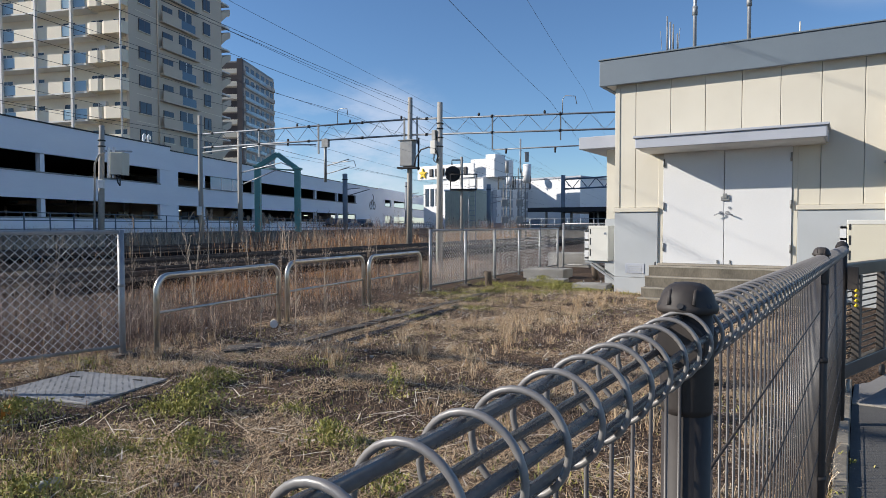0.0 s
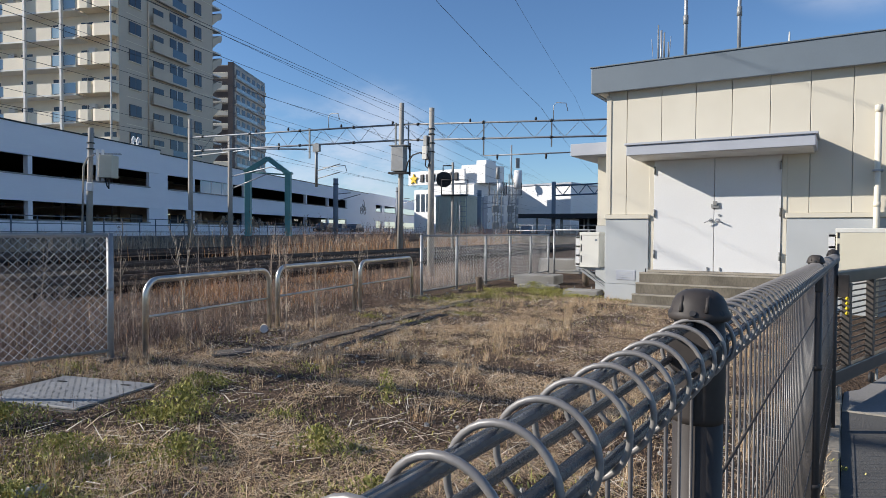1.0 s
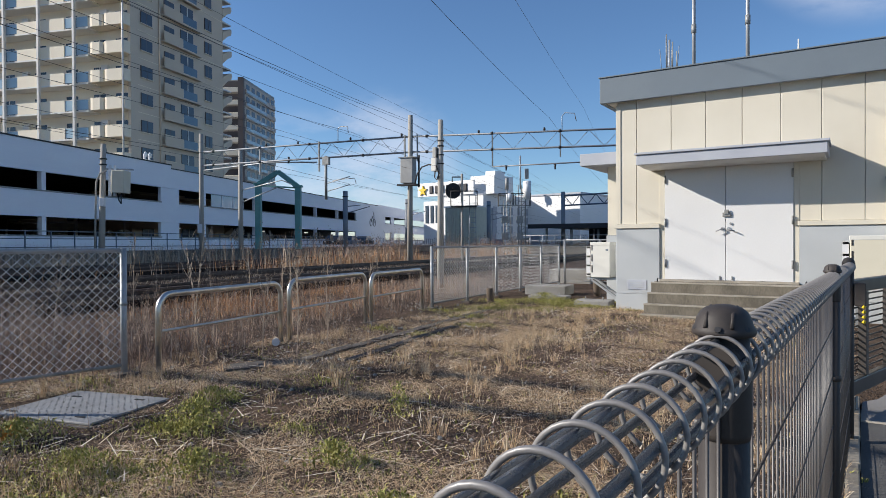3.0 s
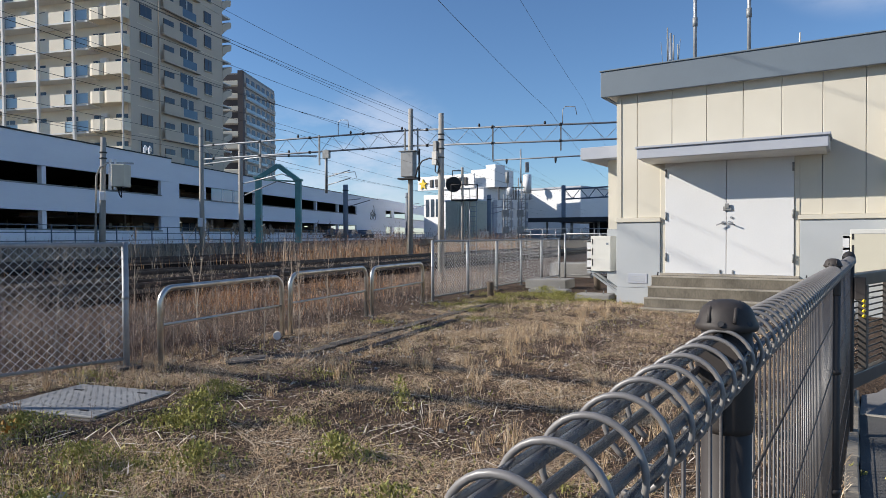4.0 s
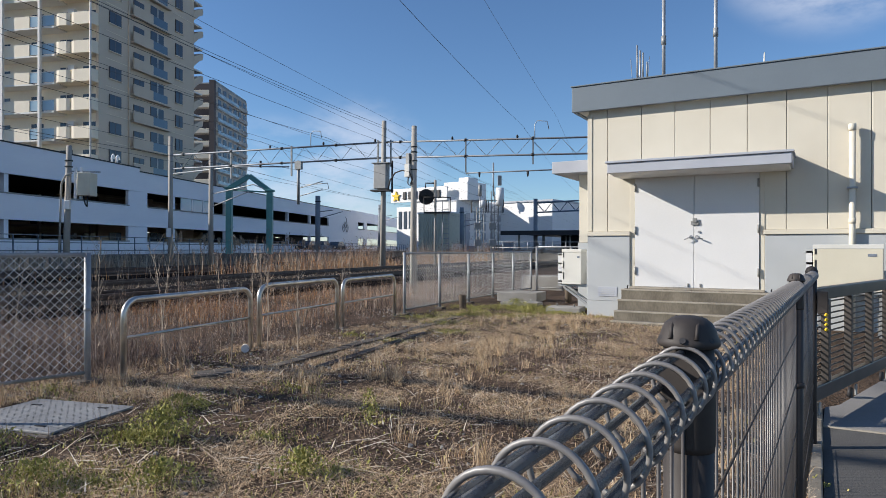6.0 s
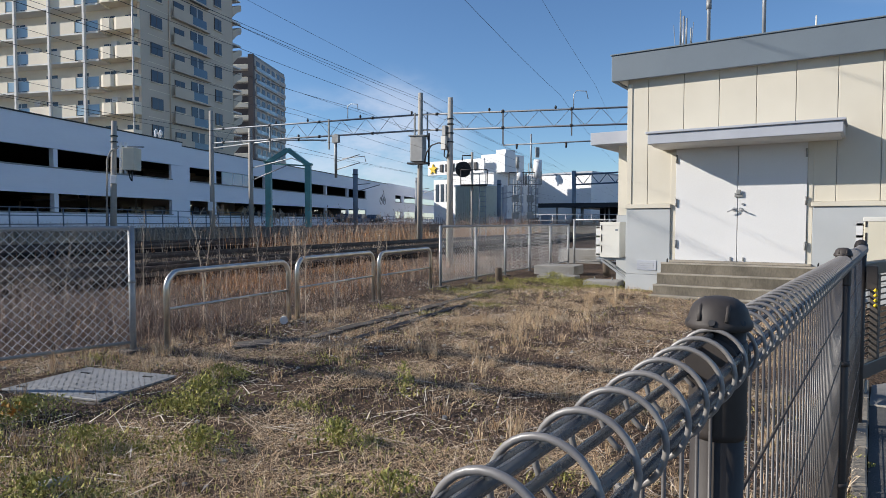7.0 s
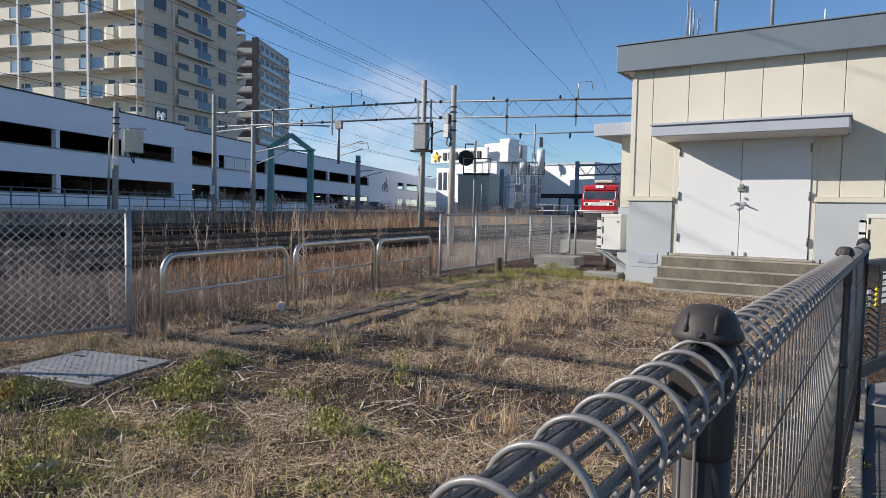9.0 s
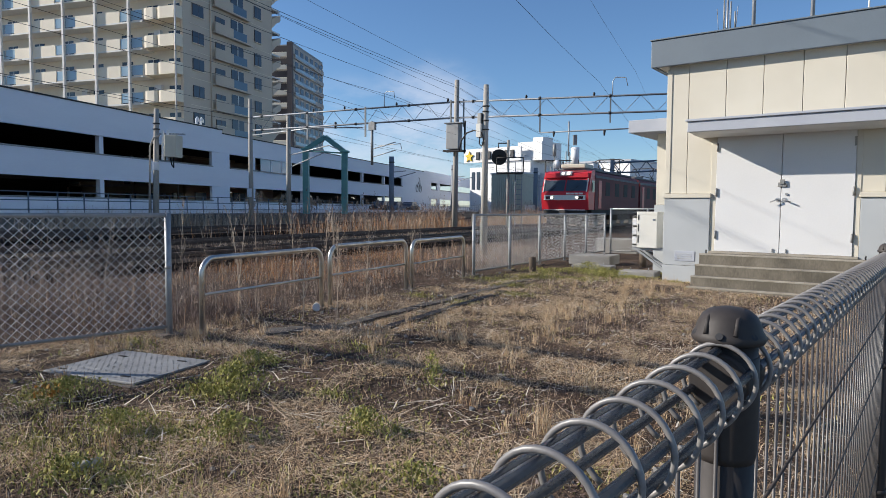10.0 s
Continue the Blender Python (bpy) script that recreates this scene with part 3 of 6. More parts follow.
def mesh_fence():
    f = thing("mesh_fence", pose(F0.x, F0.y, 0, 0, 0, FANG), "dark brown steel mesh fence with rolled wire top", "fence")
    R = 0.029
    cz = TOPZ - R
    ends = (-BAY, 0.0, BAY, 2 * BAY - 0.03)

    def lower(y):
        return (FALL if y > 0 else 0.006) * y

    for i, y in enumerate(ends[:3]):
        dz = lower(y)
        p = part("post", T([(0.0, y, -0.1), (0.0, y, TOPZ - 0.002 + dz)], 0.0240, 28), "brown", f)
        prof = [(0.020, -0.0052), (0.0285, -0.004), (0.0300, -0.001), (0.0298, 0.002), (0.0285, 0.0045), (0.0270, 0.007), (0.0255, 0.013), (0.0222, 0.0190), (0.0165, 0.0235), (0.008, 0.0258), (0.0005, 0.0262)]
        cap = bmesh.new()
        top = TOPZ + 0.002 + dz
        tube(cap, [(0, y, top + z) for r, z in prof], [max(r, 0.0005) for r, z in prof], 28)
        for dx in (-0.012, 0.012):
            tube(cap, [(dx, y - 0.0262, top + 0.005), (dx, y - 0.0195, top + 0.0175), (dx, y, top + 0.0238), (dx, y + 0.0195, top + 0.0175), (dx, y + 0.0262, top + 0.005)], 0.0021, 6)
        cp = part("cap", cap, "brown", p, "moulded dark brown post cap")
        for k in range(3):
            a = radians(-150 + 60 * k)
            cx, cy = 0.0262 * math.cos(a), 0.0285 * math.sin(a)
            part("screw", T([(cx, y + cy, top + 0.0035), (cx * 1.06, y + cy * 1.06, top + 0.0045)], 0.0032, 8), "blackish", cp)
        cl = bmesh.new()
        tube(cl, [(0, y, cz - 0.075 + dz), (0, y, cz - 0.068 + dz), (0, y, cz - 0.01 + dz), (0, y, cz + 0.016 + dz)], [0.0243, 0.0255, 0.0258, 0.0250], 24)
        for q in (-1, 1):
            tube(cl, [(0, y + q * 0.003, cz - 0.003 + dz), (0, y + q * 0.022, cz - 0.003 + dz), (0, y + q * 0.028, cz - 0.003 + dz), (0, y + q * 0.031, cz - 0.003 + dz)], [0.018, 0.0225, 0.0245, 0.0225], 20)
        part("clamp", cl, "brown", p, "moulded brown rail clamp")
        for z in (0.35, 0.78):
            part("panel_clip", T([(0.0, y, z + dz), (0.0, y, z + dz + 0.018)], 0.0275, 16), "brown", p)
    mx = 0.0
    wire_data = None
    for a, b in zip(ends, ends[1:]):
        za, zb = lower(a), lower(b)
        for z in (0.12, 0.29, 0.46, 0.63, 0.80, 0.97):
            part("cross_rod", T([(mx + 0.0034, a + 0.016, z + za), (mx + 0.0034, b - 0.016, z + zb)], 0.0019, 6), "brown", f)
        for ang in (140, 94, 207, 14, 320):
            x, z = (R - 0.0058) * math.cos(radians(ang)), cz + (R - 0.0058) * math.sin(radians(ang))
            part("top_rod", T([(x, a + 0.010, z + za), (x, b - 0.010, z + zb)], 0.0036, 10), "rod_coat", f)
        n = int(round((b - a - 0.055) / 0.050))
        for k in range(n + 1):
            y = a + 0.0275 + (b - a - 0.055) * k / n
            if wire_data is None:
                w = bmesh.new()
                tube(w, [(mx, 0, 0.06), (mx, 0, 0.6), (mx, 0, cz - R - 0.0005)], 0.0017, 8)
                wire_data = part("wire", w, "wire_coat", f, m=pose(0, y, lower(y)))
                w = bmesh.new()
                tube(w, [(px, 0.0, pz) for px, pz in arc(0, cz, R, -90, 240, 28)], 0.0020, 10)
                hoop_data = part("hoop", w, "roll", f, m=pose(0, y, lower(y)))
            else:
                share("wire", wire_data, f, pose(0, y, lower(y)))
                share("hoop", hoop_data, f, pose(0, y, lower(y)))
    tape = T([(0.016, -0.467, 1.098), (0.017, -0.460, 1.110), (0.016, -0.453, 1.124)], [0.003, 0.007, 0.0045], 7)
    part("tape", tape, "green_tape", f, "scrap of green tape")


mesh_fence()


def sliding_gate():
    """Bronze slatted gate on small wheels; local x runs along it."""
    g = thing("sliding_gate", pose(-0.115, 5.2, 0, 0, 0, 73.8), "bronze slatted sliding gate on small wheels", "gate")
    L = 3.15
    part("top_rail", B(0, -0.03, 0.88, L, 0.03, 0.975, 0.008), "gate", g)
    part("bottom_rail", B(0, -0.03, 0.14, L, 0.03, 0.25, 0.008), "gate", g)
    for k, x in enumerate((0.0, 0.62, 1.22, 1.85, 2.45, L - 0.06)):
        part("stile", B(x, -0.028, 0.251, x + 0.055, 0.028, 0.879, 0.004), "gate", g)
    for k in range(13):
        z = 0.285 + k * 0.0465
        part("slat", B(0.06, 0.0285, z, L - 0.06, 0.034, z + 0.012), "gate", g)
    for x in (0.35, 1.3, 2.3, 3.0):
        w = part("wheel", T([(x, -0.012, 0.062), (x, 0.012, 0.062)], 0.044, 16), "blackish", g)
        part("fork", B(x - 0.02, -0.045, 0.05, x + 0.02, -0.034, 0.139), "dull_steel", w)
    post = thing("gate_post", pose(-0.018, 4.71, 0), "dark brown round gate post with cap", "post")
    part("shaft", T([(0, 0, -0.1), (0, 0, 1.10)], 0.030, 16), "brown", post)
    part("cap", T([(0, 0, 1.10), (0, 0, 1.122), (0, 0, 1.145), (0, 0, 1.155)], [0.036, 0.036, 0.026, 0.006], 16), "brown", post)
    part("latch_box", B(0.03, -0.05, 0.86, 0.09, 0.05, 1.0, 0.006), "brown", post)
    lk = bmesh.new()
    for k in range(4):
        tube(lk, [(0.075, -0.06, 0.76 + k * 0.03), (0.085, -0.06, 0.775 + k * 0.03)], 0.009, 8)
    part("chain", lk, "yellow", post, "short yellow plastic chain")


sliding_gate()

# ---- barriers and chain-link fences ----
B0, BDIR = Vector((-5.78, 3.90, 0)), Vector((-1.19, 6.51, 0)).normalized()
BANG = math.degrees(math.atan2(BDIR.y, BDIR.x))


def pipe_barrier(s, L, h):
    p = B0 + BDIR * s
    b = thing("pipe_barrier", pose(p.x, p.y, 0, 0, 0, BANG), "stainless pipe barrier with one lower rail", "barrier", "pipe barriers")
    pts = [(0, 0, -0.1), (0, 0, h - 0.16)] + [(x, 0, z) for x, z in arc(0.16, h - 0.16, 0.16, 180, 90, 8)][1:] + [(x, 0, z) for x, z in arc(L - 0.16, h - 0.16, 0.16, 90, 0, 8)] + [(L, 0, -0.1)]
    part("hoop", T(pts, 0.03, 14), "bright", b)
    part("lower_rail", T([(0, 0, h * 0.52), (L, 0, h * 0.52)], 0.014, 10), "bright", b)
    for x in (0, L):
        part("footing", T([(x, 0, -0.1), (x, 0, 0.008)], 0.08, 14), "trough", b)
    return b


pipe_barrier(0.0, 1.98, 0.76)
pipe_barrier(2.16, 2.02, 0.78)
pipe_barrier(4.36, 2.02, 0.76)
cap_end = thing("pipe_end", pose(-6.07, 5.70, 0.05, 0, 0, 47), "white capped end of a plastic pipe", "pipe end")
part("pipe", T([(0, -0.10, 0), (0, 0.02, 0)], 0.04, 14), "pvc", cap_end)
part("cap", T([(0, -0.125, 0), (0, -0.101, 0)], 0.05, 16), "white_door", cap_end)

def chain_mesh(L, h, pitch, r):
    """Woven diamond mesh, L by h, in local x and z."""
    bm = bmesh.new()
    k = int(h / (pitch * 0.5))
    pitch = pitch * 0.5
    n = int(L / pitch)
    for i in range(n):
        pts = []
        for j in range(k + 1):
            pts.append(((i + (0.0 if (i + j) % 2 else 1.02)) * pitch, 0.004 if j % 2 else -0.004, j * h / k))
        tube(bm, pts, r, 3, False)
    return bm


def link_fence(p, q, h, posts, pitch, r, label, base=0.0):
    p, q = Vector((*p, base)), Vector((*q, base))
    d = q - p
    ang = math.degrees(math.atan2(d.y, d.x))
    L = d.length
    f = thing("chain_link_fence", pose(p.x, p.y, base, 0, 0, ang), label, "fence", "chain-link fences")
    for i in range(posts):
        x = L * i / (posts - 1)
        po = part("post", T([(x, 0, -0.15), (x, 0, h + 0.02)], 0.03, 12), "steel", f)
        part("footing", B(x - 0.1, -0.1, -0.15, x + 0.1, 0.1, 0.03, 0.01), "trough", po)
        part("band", T([(x, 0, h * 0.56), (x, 0, h * 0.56 + 0.03)], 0.034, 12), "dull_steel", po)
    part("top_rail", T([(0, 0, h), (L, 0, h)], 0.021, 10), "steel", f)
    part("bottom_rail", T([(0, 0, 0.10), (L, 0, 0.10)], 0.016, 8), "dull_steel", f)
    step = L / (posts - 1)
    me = None
    for i in range(posts - 1):
        m = pose(step * i, 0, 0.10)
        if me is None:
            me = part("wire_mesh", chain_mesh(step, h - 0.11, pitch, r), "mesh_wire", f, m=m)
        else:
            share("wire_mesh", me, f, m)


link_fence((-5.91, 3.62), (-6.95, -2.38), 1.20, 4, 0.080, 0.0034, "galvanised chain-link fence over dry brambles")
link_fence((-6.85, 10.40), (-7.40, 18.0), 1.17, 6, 0.078, 0.0022, "galvanised chain-link fence beside concrete footings")
link_fence((-7.3, 18.2), (-4.5, 19.4), 1.32, 4, 0.078, 0.0022, "taller chain-link fence panel behind the hut")


# ---- things on the ground of the yard ----
def manhole():
    c = [Vector((-4.43, 2.47, 0)), Vector((-4.62, 3.20, 0)), Vector((-5.52, 2.97, 0)), Vector((-5.32, 2.24, 0))]
    ux = (c[3] - c[0]).normalized()
    ang = math.degrees(math.atan2(ux.y, ux.x))
    m = thing("manhole_cover", pose(c[0].x, c[0].y, 0, 0, 0, ang), "steel checker plate manhole cover in a concrete rim", "manhole cover")
    part("rim", B(-0.05, -0.83, -0.1, 0.99, 0.05, 0.006, 0.01), "trough", m)
    pl = part("plate", B(0.0, -0.77, 0.007, 0.93, 0.0, 0.024, 0.004), "checker", m)
    st = bmesh.new()
    for i in range(30):
        for j in range(24):
            x, y = 0.03 + i * 0.03, -0.74 + j * 0.031
            s = 0.009 if (i + j) % 2 else -0.009
            v = [st.verts.new(q) for q in ((x - 0.009, y - s, 0.0245), (x + 0.003, y - 0.003, 0.0265), (x + 0.009, y + s, 0.0245), (x - 0.003, y + 0.003, 0.0265))]
            st.faces.new(v)
    tagged(part("raised_tread", st, "checker", pl), kind="stuff")
    for x, y in ((0.16, -0.12), (0.72, -0.60), (0.80, -0.1), (0.14, -0.66)):
        part("lifting_slot", B(x, y, 0.0245, x + 0.085, y + 0.022, 0.029), "blackish", m)


manhole()


def cable_trough(p, q, w, label):
    p, q = Vector((*p, 0)), Vector((*q, 0))
    d = q - p
    t = thing("cable_trough", pose(p.x, p.y, 0, 0, 0, math.degrees(math.atan2(d.y, d.x))), label, "cable trough", "cable troughs")
    n = int(d.length / 0.5)
    part("channel", B(0, -w / 2 - 0.04, -0.1, d.length, w / 2 + 0.04, -0.004, 0.004), "trough", t)
    for i in range(n):
        part("lid", B(0.008, -w / 2, -0.003, 0.49, w / 2, 0.022, 0.006), "trough", t, m=pose(i * 0.5, 0, random.uniform(-0.008, 0.006), random.uniform(-1.2, 1.2), random.uniform(-0.8, 0.8), random.uniform(-1, 1)))


cable_trough((-4.99, 5.1), (-5.75, 10.6), 0.15, "weathered concrete cable trough with loose lids")
cable_trough((-4.54, 5.3), (-5.10, 8.5), 0.11, "narrow half-buried concrete cable trough")
cable_trough((-5.35, 4.3), (-4.98, 5.1), 0.30, "short sunken stretch of concrete cable trough")

for x, y, sx, sy, h in ((-6.75, 14.3, 1.0, 0.8, 0.22), (-6.3, 13.5, 0.9, 0.4, 0.06), (-8.1, 18.9, 1.3, 0.8, 0.42), (-5.7, 17.2, 0.8, 0.7, 0.28), (-4.75, 12.35, 0.7, 0.5, 0.10)):
    s = thing("concrete_footing", pose(x, y, 0, 0, 0, 6), "weathered concrete equipment footing among weeds", "footing", "concrete footings")
    part("block", B(0, 0, -0.1, sx, sy, h, 0.02), "concrete", s)
    part("bolt", T([(sx * 0.25, sy * 0.5, h), (sx * 0.25, sy * 0.5, h + 0.06)], 0.012, 6), "dull_steel", s)
    part("bolt", T([(sx * 0.75, sy * 0.5, h), (sx * 0.75, sy * 0.5, h + 0.06)], 0.012, 6), "dull_steel", s)
for x, y, h in ((-6.42, 11.95, 0.3), (-5.05, 14.6, 0.5)):
    s = solo("wooden_stump", T([(0, 0, -0.1), (0, 0, h), (0.0, 0, h + 0.01)], [0.08, 0.075, 0.06], 10), "wood", "weathered wooden marker stump", "stump", "wooden stumps", m=pose(x, y, 0, 2, -3, 0))


stub = thing("pipe_stub", pose(-3.16, 1.55, 0.028, 0, 0, 75), "short grey plastic pipe lying among weeds", "pipe")
part("pipe", T([(-0.045, 0, 0), (0.075, 0, 0.008)], 0.022, 16), "box_grey", stub)
part("collar", T([(-0.062, 0, -0.001), (-0.03, 0, 0.001)], 0.027, 16), "box_grey", stub)


# ---- far side: wall, fence, parking garage ----
GAR = pose(-44.22, 18.1, 0, 0, 0, 110.6)     # local x along the front, local y away from the line


def bank():
    solo("retaining_wall", B(-40, -8.6, -0.2, 150, -8.3, 0.86, 0.02), "concrete_dark", "dark weathered concrete retaining wall", "wall", "", "structure", GAR)
    solo("upper_street", B(-60, -8.29, -0.2, 220, 60, 0.84), "road", "grey street above the retaining wall", "street", "", "structure", GAR)
    f = thing("street_fence", GAR, "blue-grey steel pipe fence above the retaining wall", "fence")
    for i in range(72):
        part("post", B(-20 + i * 1.6, -8.48, 0.861, -19.95 + i * 1.6, -8.43, 1.98), "blue_rail", f)
    for z in (1.12, 1.55, 1.94):
        part("rail", B(-20, -8.475, z, 95, -8.435, z + 0.045), "blue_rail", f)
    part("kickboard", B(-20, -8.45, 0.9, 95, -8.44, 1.12), "garage", f)


bank()


def garage():
    g = thing("parking_garage", GAR, "two-storey white parking garage with long dark openings", "garage")
    Z = ((0.84, 1.92), (3.15, 4.92), (6.15, 8.0))
    for k, (z0, z1) in enumerate(Z):
        part("parapet", B(-30, 0, z0, 18.4, 0.3, z1 + (0.0 if k < 2 else 0.15)), "garage", g)
        part("parapet", B(18.4, 0.06, z0, 78.0, 0.36, z1 - (0.0 if k < 2 else 0.15)), "garage", g)
        part("parapet", B(78.0, 0.1, z0, 121.0, 0.4, z1 + (0.0 if k < 2 else 0.1)), "garage", g)
    part("roof_coping", B(-30, -0.05, 8.152, 18.45, 0.35, 8.25), "blackish", g)
    part("roof_coping", B(18.46, 0.0, 7.852, 77.9, 0.4, 7.94), "blackish", g)
    # solid piers between the openings
    for a, b in ((17.0, 19.6), (66.6, 82.5), (86.3, 88.2), (96.8, 102), (119, 121)):
        for (p, q) in ((1.921, 3.149), (4.921, 6.149)):
            part("pier", B(a, 0.07, p, b, 0.33, q), "garage", g)
    for a in (-20, -6.2, 4.5, 23.6, 33.6, 50.5, 58.6):
        for (p, q) in ((1.921, 3.149), (4.921, 6.149)):
            part("column", B(a, 0.14, p, a + 0.36, 0.5, q), "garage", g)
    # window frames round the openings
    for a, b in ((-30, 17.0), (19.6, 66.6), (82.5, 86.3), (88.2, 96.8), (102, 119)):
        for (p, q) in ((1.92, 3.15), (4.92, 6.15)):
            part("sill", B(a, -0.06, p - 0.09, b, 0.28, p + 0.004), "dull_steel", g)
    # glazed bay in the upper row
    for i in range(3):
        w = part("window", B(25.0 + i * 2.05, 0.2, 4.95, 26.9 + i * 2.05, 0.24, 6.12), "rail_glass", g, "wide aluminium framed window")
        part("frame", B(26.9 + i * 2.05, 0.16, 4.93, 27.05 + i * 2.05, 0.3, 6.14), "white_wall", w)
    # decks and back wall near black for the shade inside; bright slot, ceiling beams
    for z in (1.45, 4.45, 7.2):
        part("deck", B(-30, 0.37, z - 0.35, 121, 26, z), "room_shade", g)
    part("back_wall", B(-30, 26.0, 0.84, 121, 26.3, 2.05), "room_shade", g)
    part("back_wall", B(-30, 26.0, 3.5, 121, 26.3, 8.0), "room_shade", g)
    part("back_pier", B(17, 26.05, 2.05, 121, 26.25, 3.5), "room_shade", g)
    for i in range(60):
        part("grille_bar", B(-24 + i * 0.68, 24.0, 1.9, -23.84 + i * 0.68, 24.15, 3.6), "room_shade", g)
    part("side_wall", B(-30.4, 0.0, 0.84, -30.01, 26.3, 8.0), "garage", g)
    part("roof_deck", B(-30, 0.5, 7.2, 121, 26, 7.4), "room_shade", g)
    # bicycle pictogram: two wheels and a frame in thin grey tube
    s = thing("bicycle_sign", GAR @ pose(73.2, 0.0, 4.2), "thin grey bicycle outline on the white wall", "sign")
    for x in (0.75, 2.55):
        part("wheel_ring", T([(x + 0.62 * math.cos(a), 0.0, 0.62 + 0.62 * math.sin(a)) for a in np.linspace(0, 6.283, 25)], 0.05, 6), "dull_steel", s)
    part("frame_line", T([(0.75, 0, 0.62), (1.4, 0, 1.7), (2.55, 0, 0.62), (2.2, 0, 2.2), (1.7, 0, 2.5)], 0.05, 6), "dull_steel", s)
    v = thing("roof_vent", GAR @ pose(16.2, 1.0, 8.0), "two white goose-neck roof vents", "vent")
    for x in (0, 0.6):
        part("neck", T([(x, 0, 0), (x, 0, 0.9), (x + 0.12, 0, 1.05), (x + 0.25, 0, 0.95), (x + 0.25, 0, 0.7)], 0.09, 8), "white_wall", v)
    # strip lamps inside the lower deck
    for x in (27.5, 46.0, 60.0):
        part("tube_lamp", B(x, 6, 2.9, x + 1.2, 6.1, 2.95), "headlight", g, "lit fluorescent tube")


garage()


def teal_gate():
    """Steel gate-shaped frame in front of the garage."""
    t = thing("teal_portal", pose(-38.9, 34.65, 0.84, 0, 0, 31.5), "teal painted steel portal with a gabled top", "portal")
    part("column", B(-0.22, -0.22, 0, 0.22, 0.22, 4.95, 0.02), "teal", t)
    part("column", B(2.85, -0.22, 0, 3.29, 0.22, 4.75, 0.02), "teal", t)
    for p, q in (((0, 5.0), (1.53, 5.95)), ((3.07, 4.8), (1.53, 5.95))):
        part("rafter", T([(p[0], 0, p[1]), (q[0], 0, q[1])], 0.24, 4), "teal", t)
    part("tie", T([(0, 0, 4.9), (3.07, 0, 4.7)], 0.06, 6), "teal", t)
    part("cap", B(-0.32, -0.3, 4.95, 0.32, 0.3, 5.1, 0.02), "teal", t)
    part("cap", B(2.75, -0.3, 4.75, 3.39, 0.3, 4.9, 0.02), "teal", t)


teal_gate()


def parked_cars():
    """Dark cars behind the street fence, half hidden by reeds."""
    for u, v, material in ((44.0, -5.2, "blackish"), (49.5, -5.0, "blue_box"), (55.2, -5.2, "blackish"), (98.0, -5.0, "blackish")):
        k = thing("parked_car", GAR @ pose(u, v, 0.84), "dark parked car on the street above the wall", "car", "parked cars")
        bm = bmesh.new()
        prism(bm, [(0, 0.35), (0.05, 0.75), (0.9, 0.88), (4.1, 0.86), (4.3, 0.6), (4.28, 0.32)], "y", 0, 1.68)
        part("body", bm, material, k)
        bm = bmesh.new()
        prism(bm, [(0.75, 0.88), (1.35, 1.42), (3.0, 1.46), (3.9, 0.88)], "y", 0.12, 1.56)
        part("cabin", bm, "window", k, "dark glazed cabin")
        for x in (0.8, 3.4):
            for y in (0.0, 1.5):
                part("wheel", T([(x, y, 0.31), (x, y + 0.19, 0.31)], 0.31, 14), "under", k)
        for y in (0.2, 1.25):
            part("lamp", B(-0.02, y, 0.58, 0.03, y + 0.25, 0.7), "train_white", k)


parked_cars()


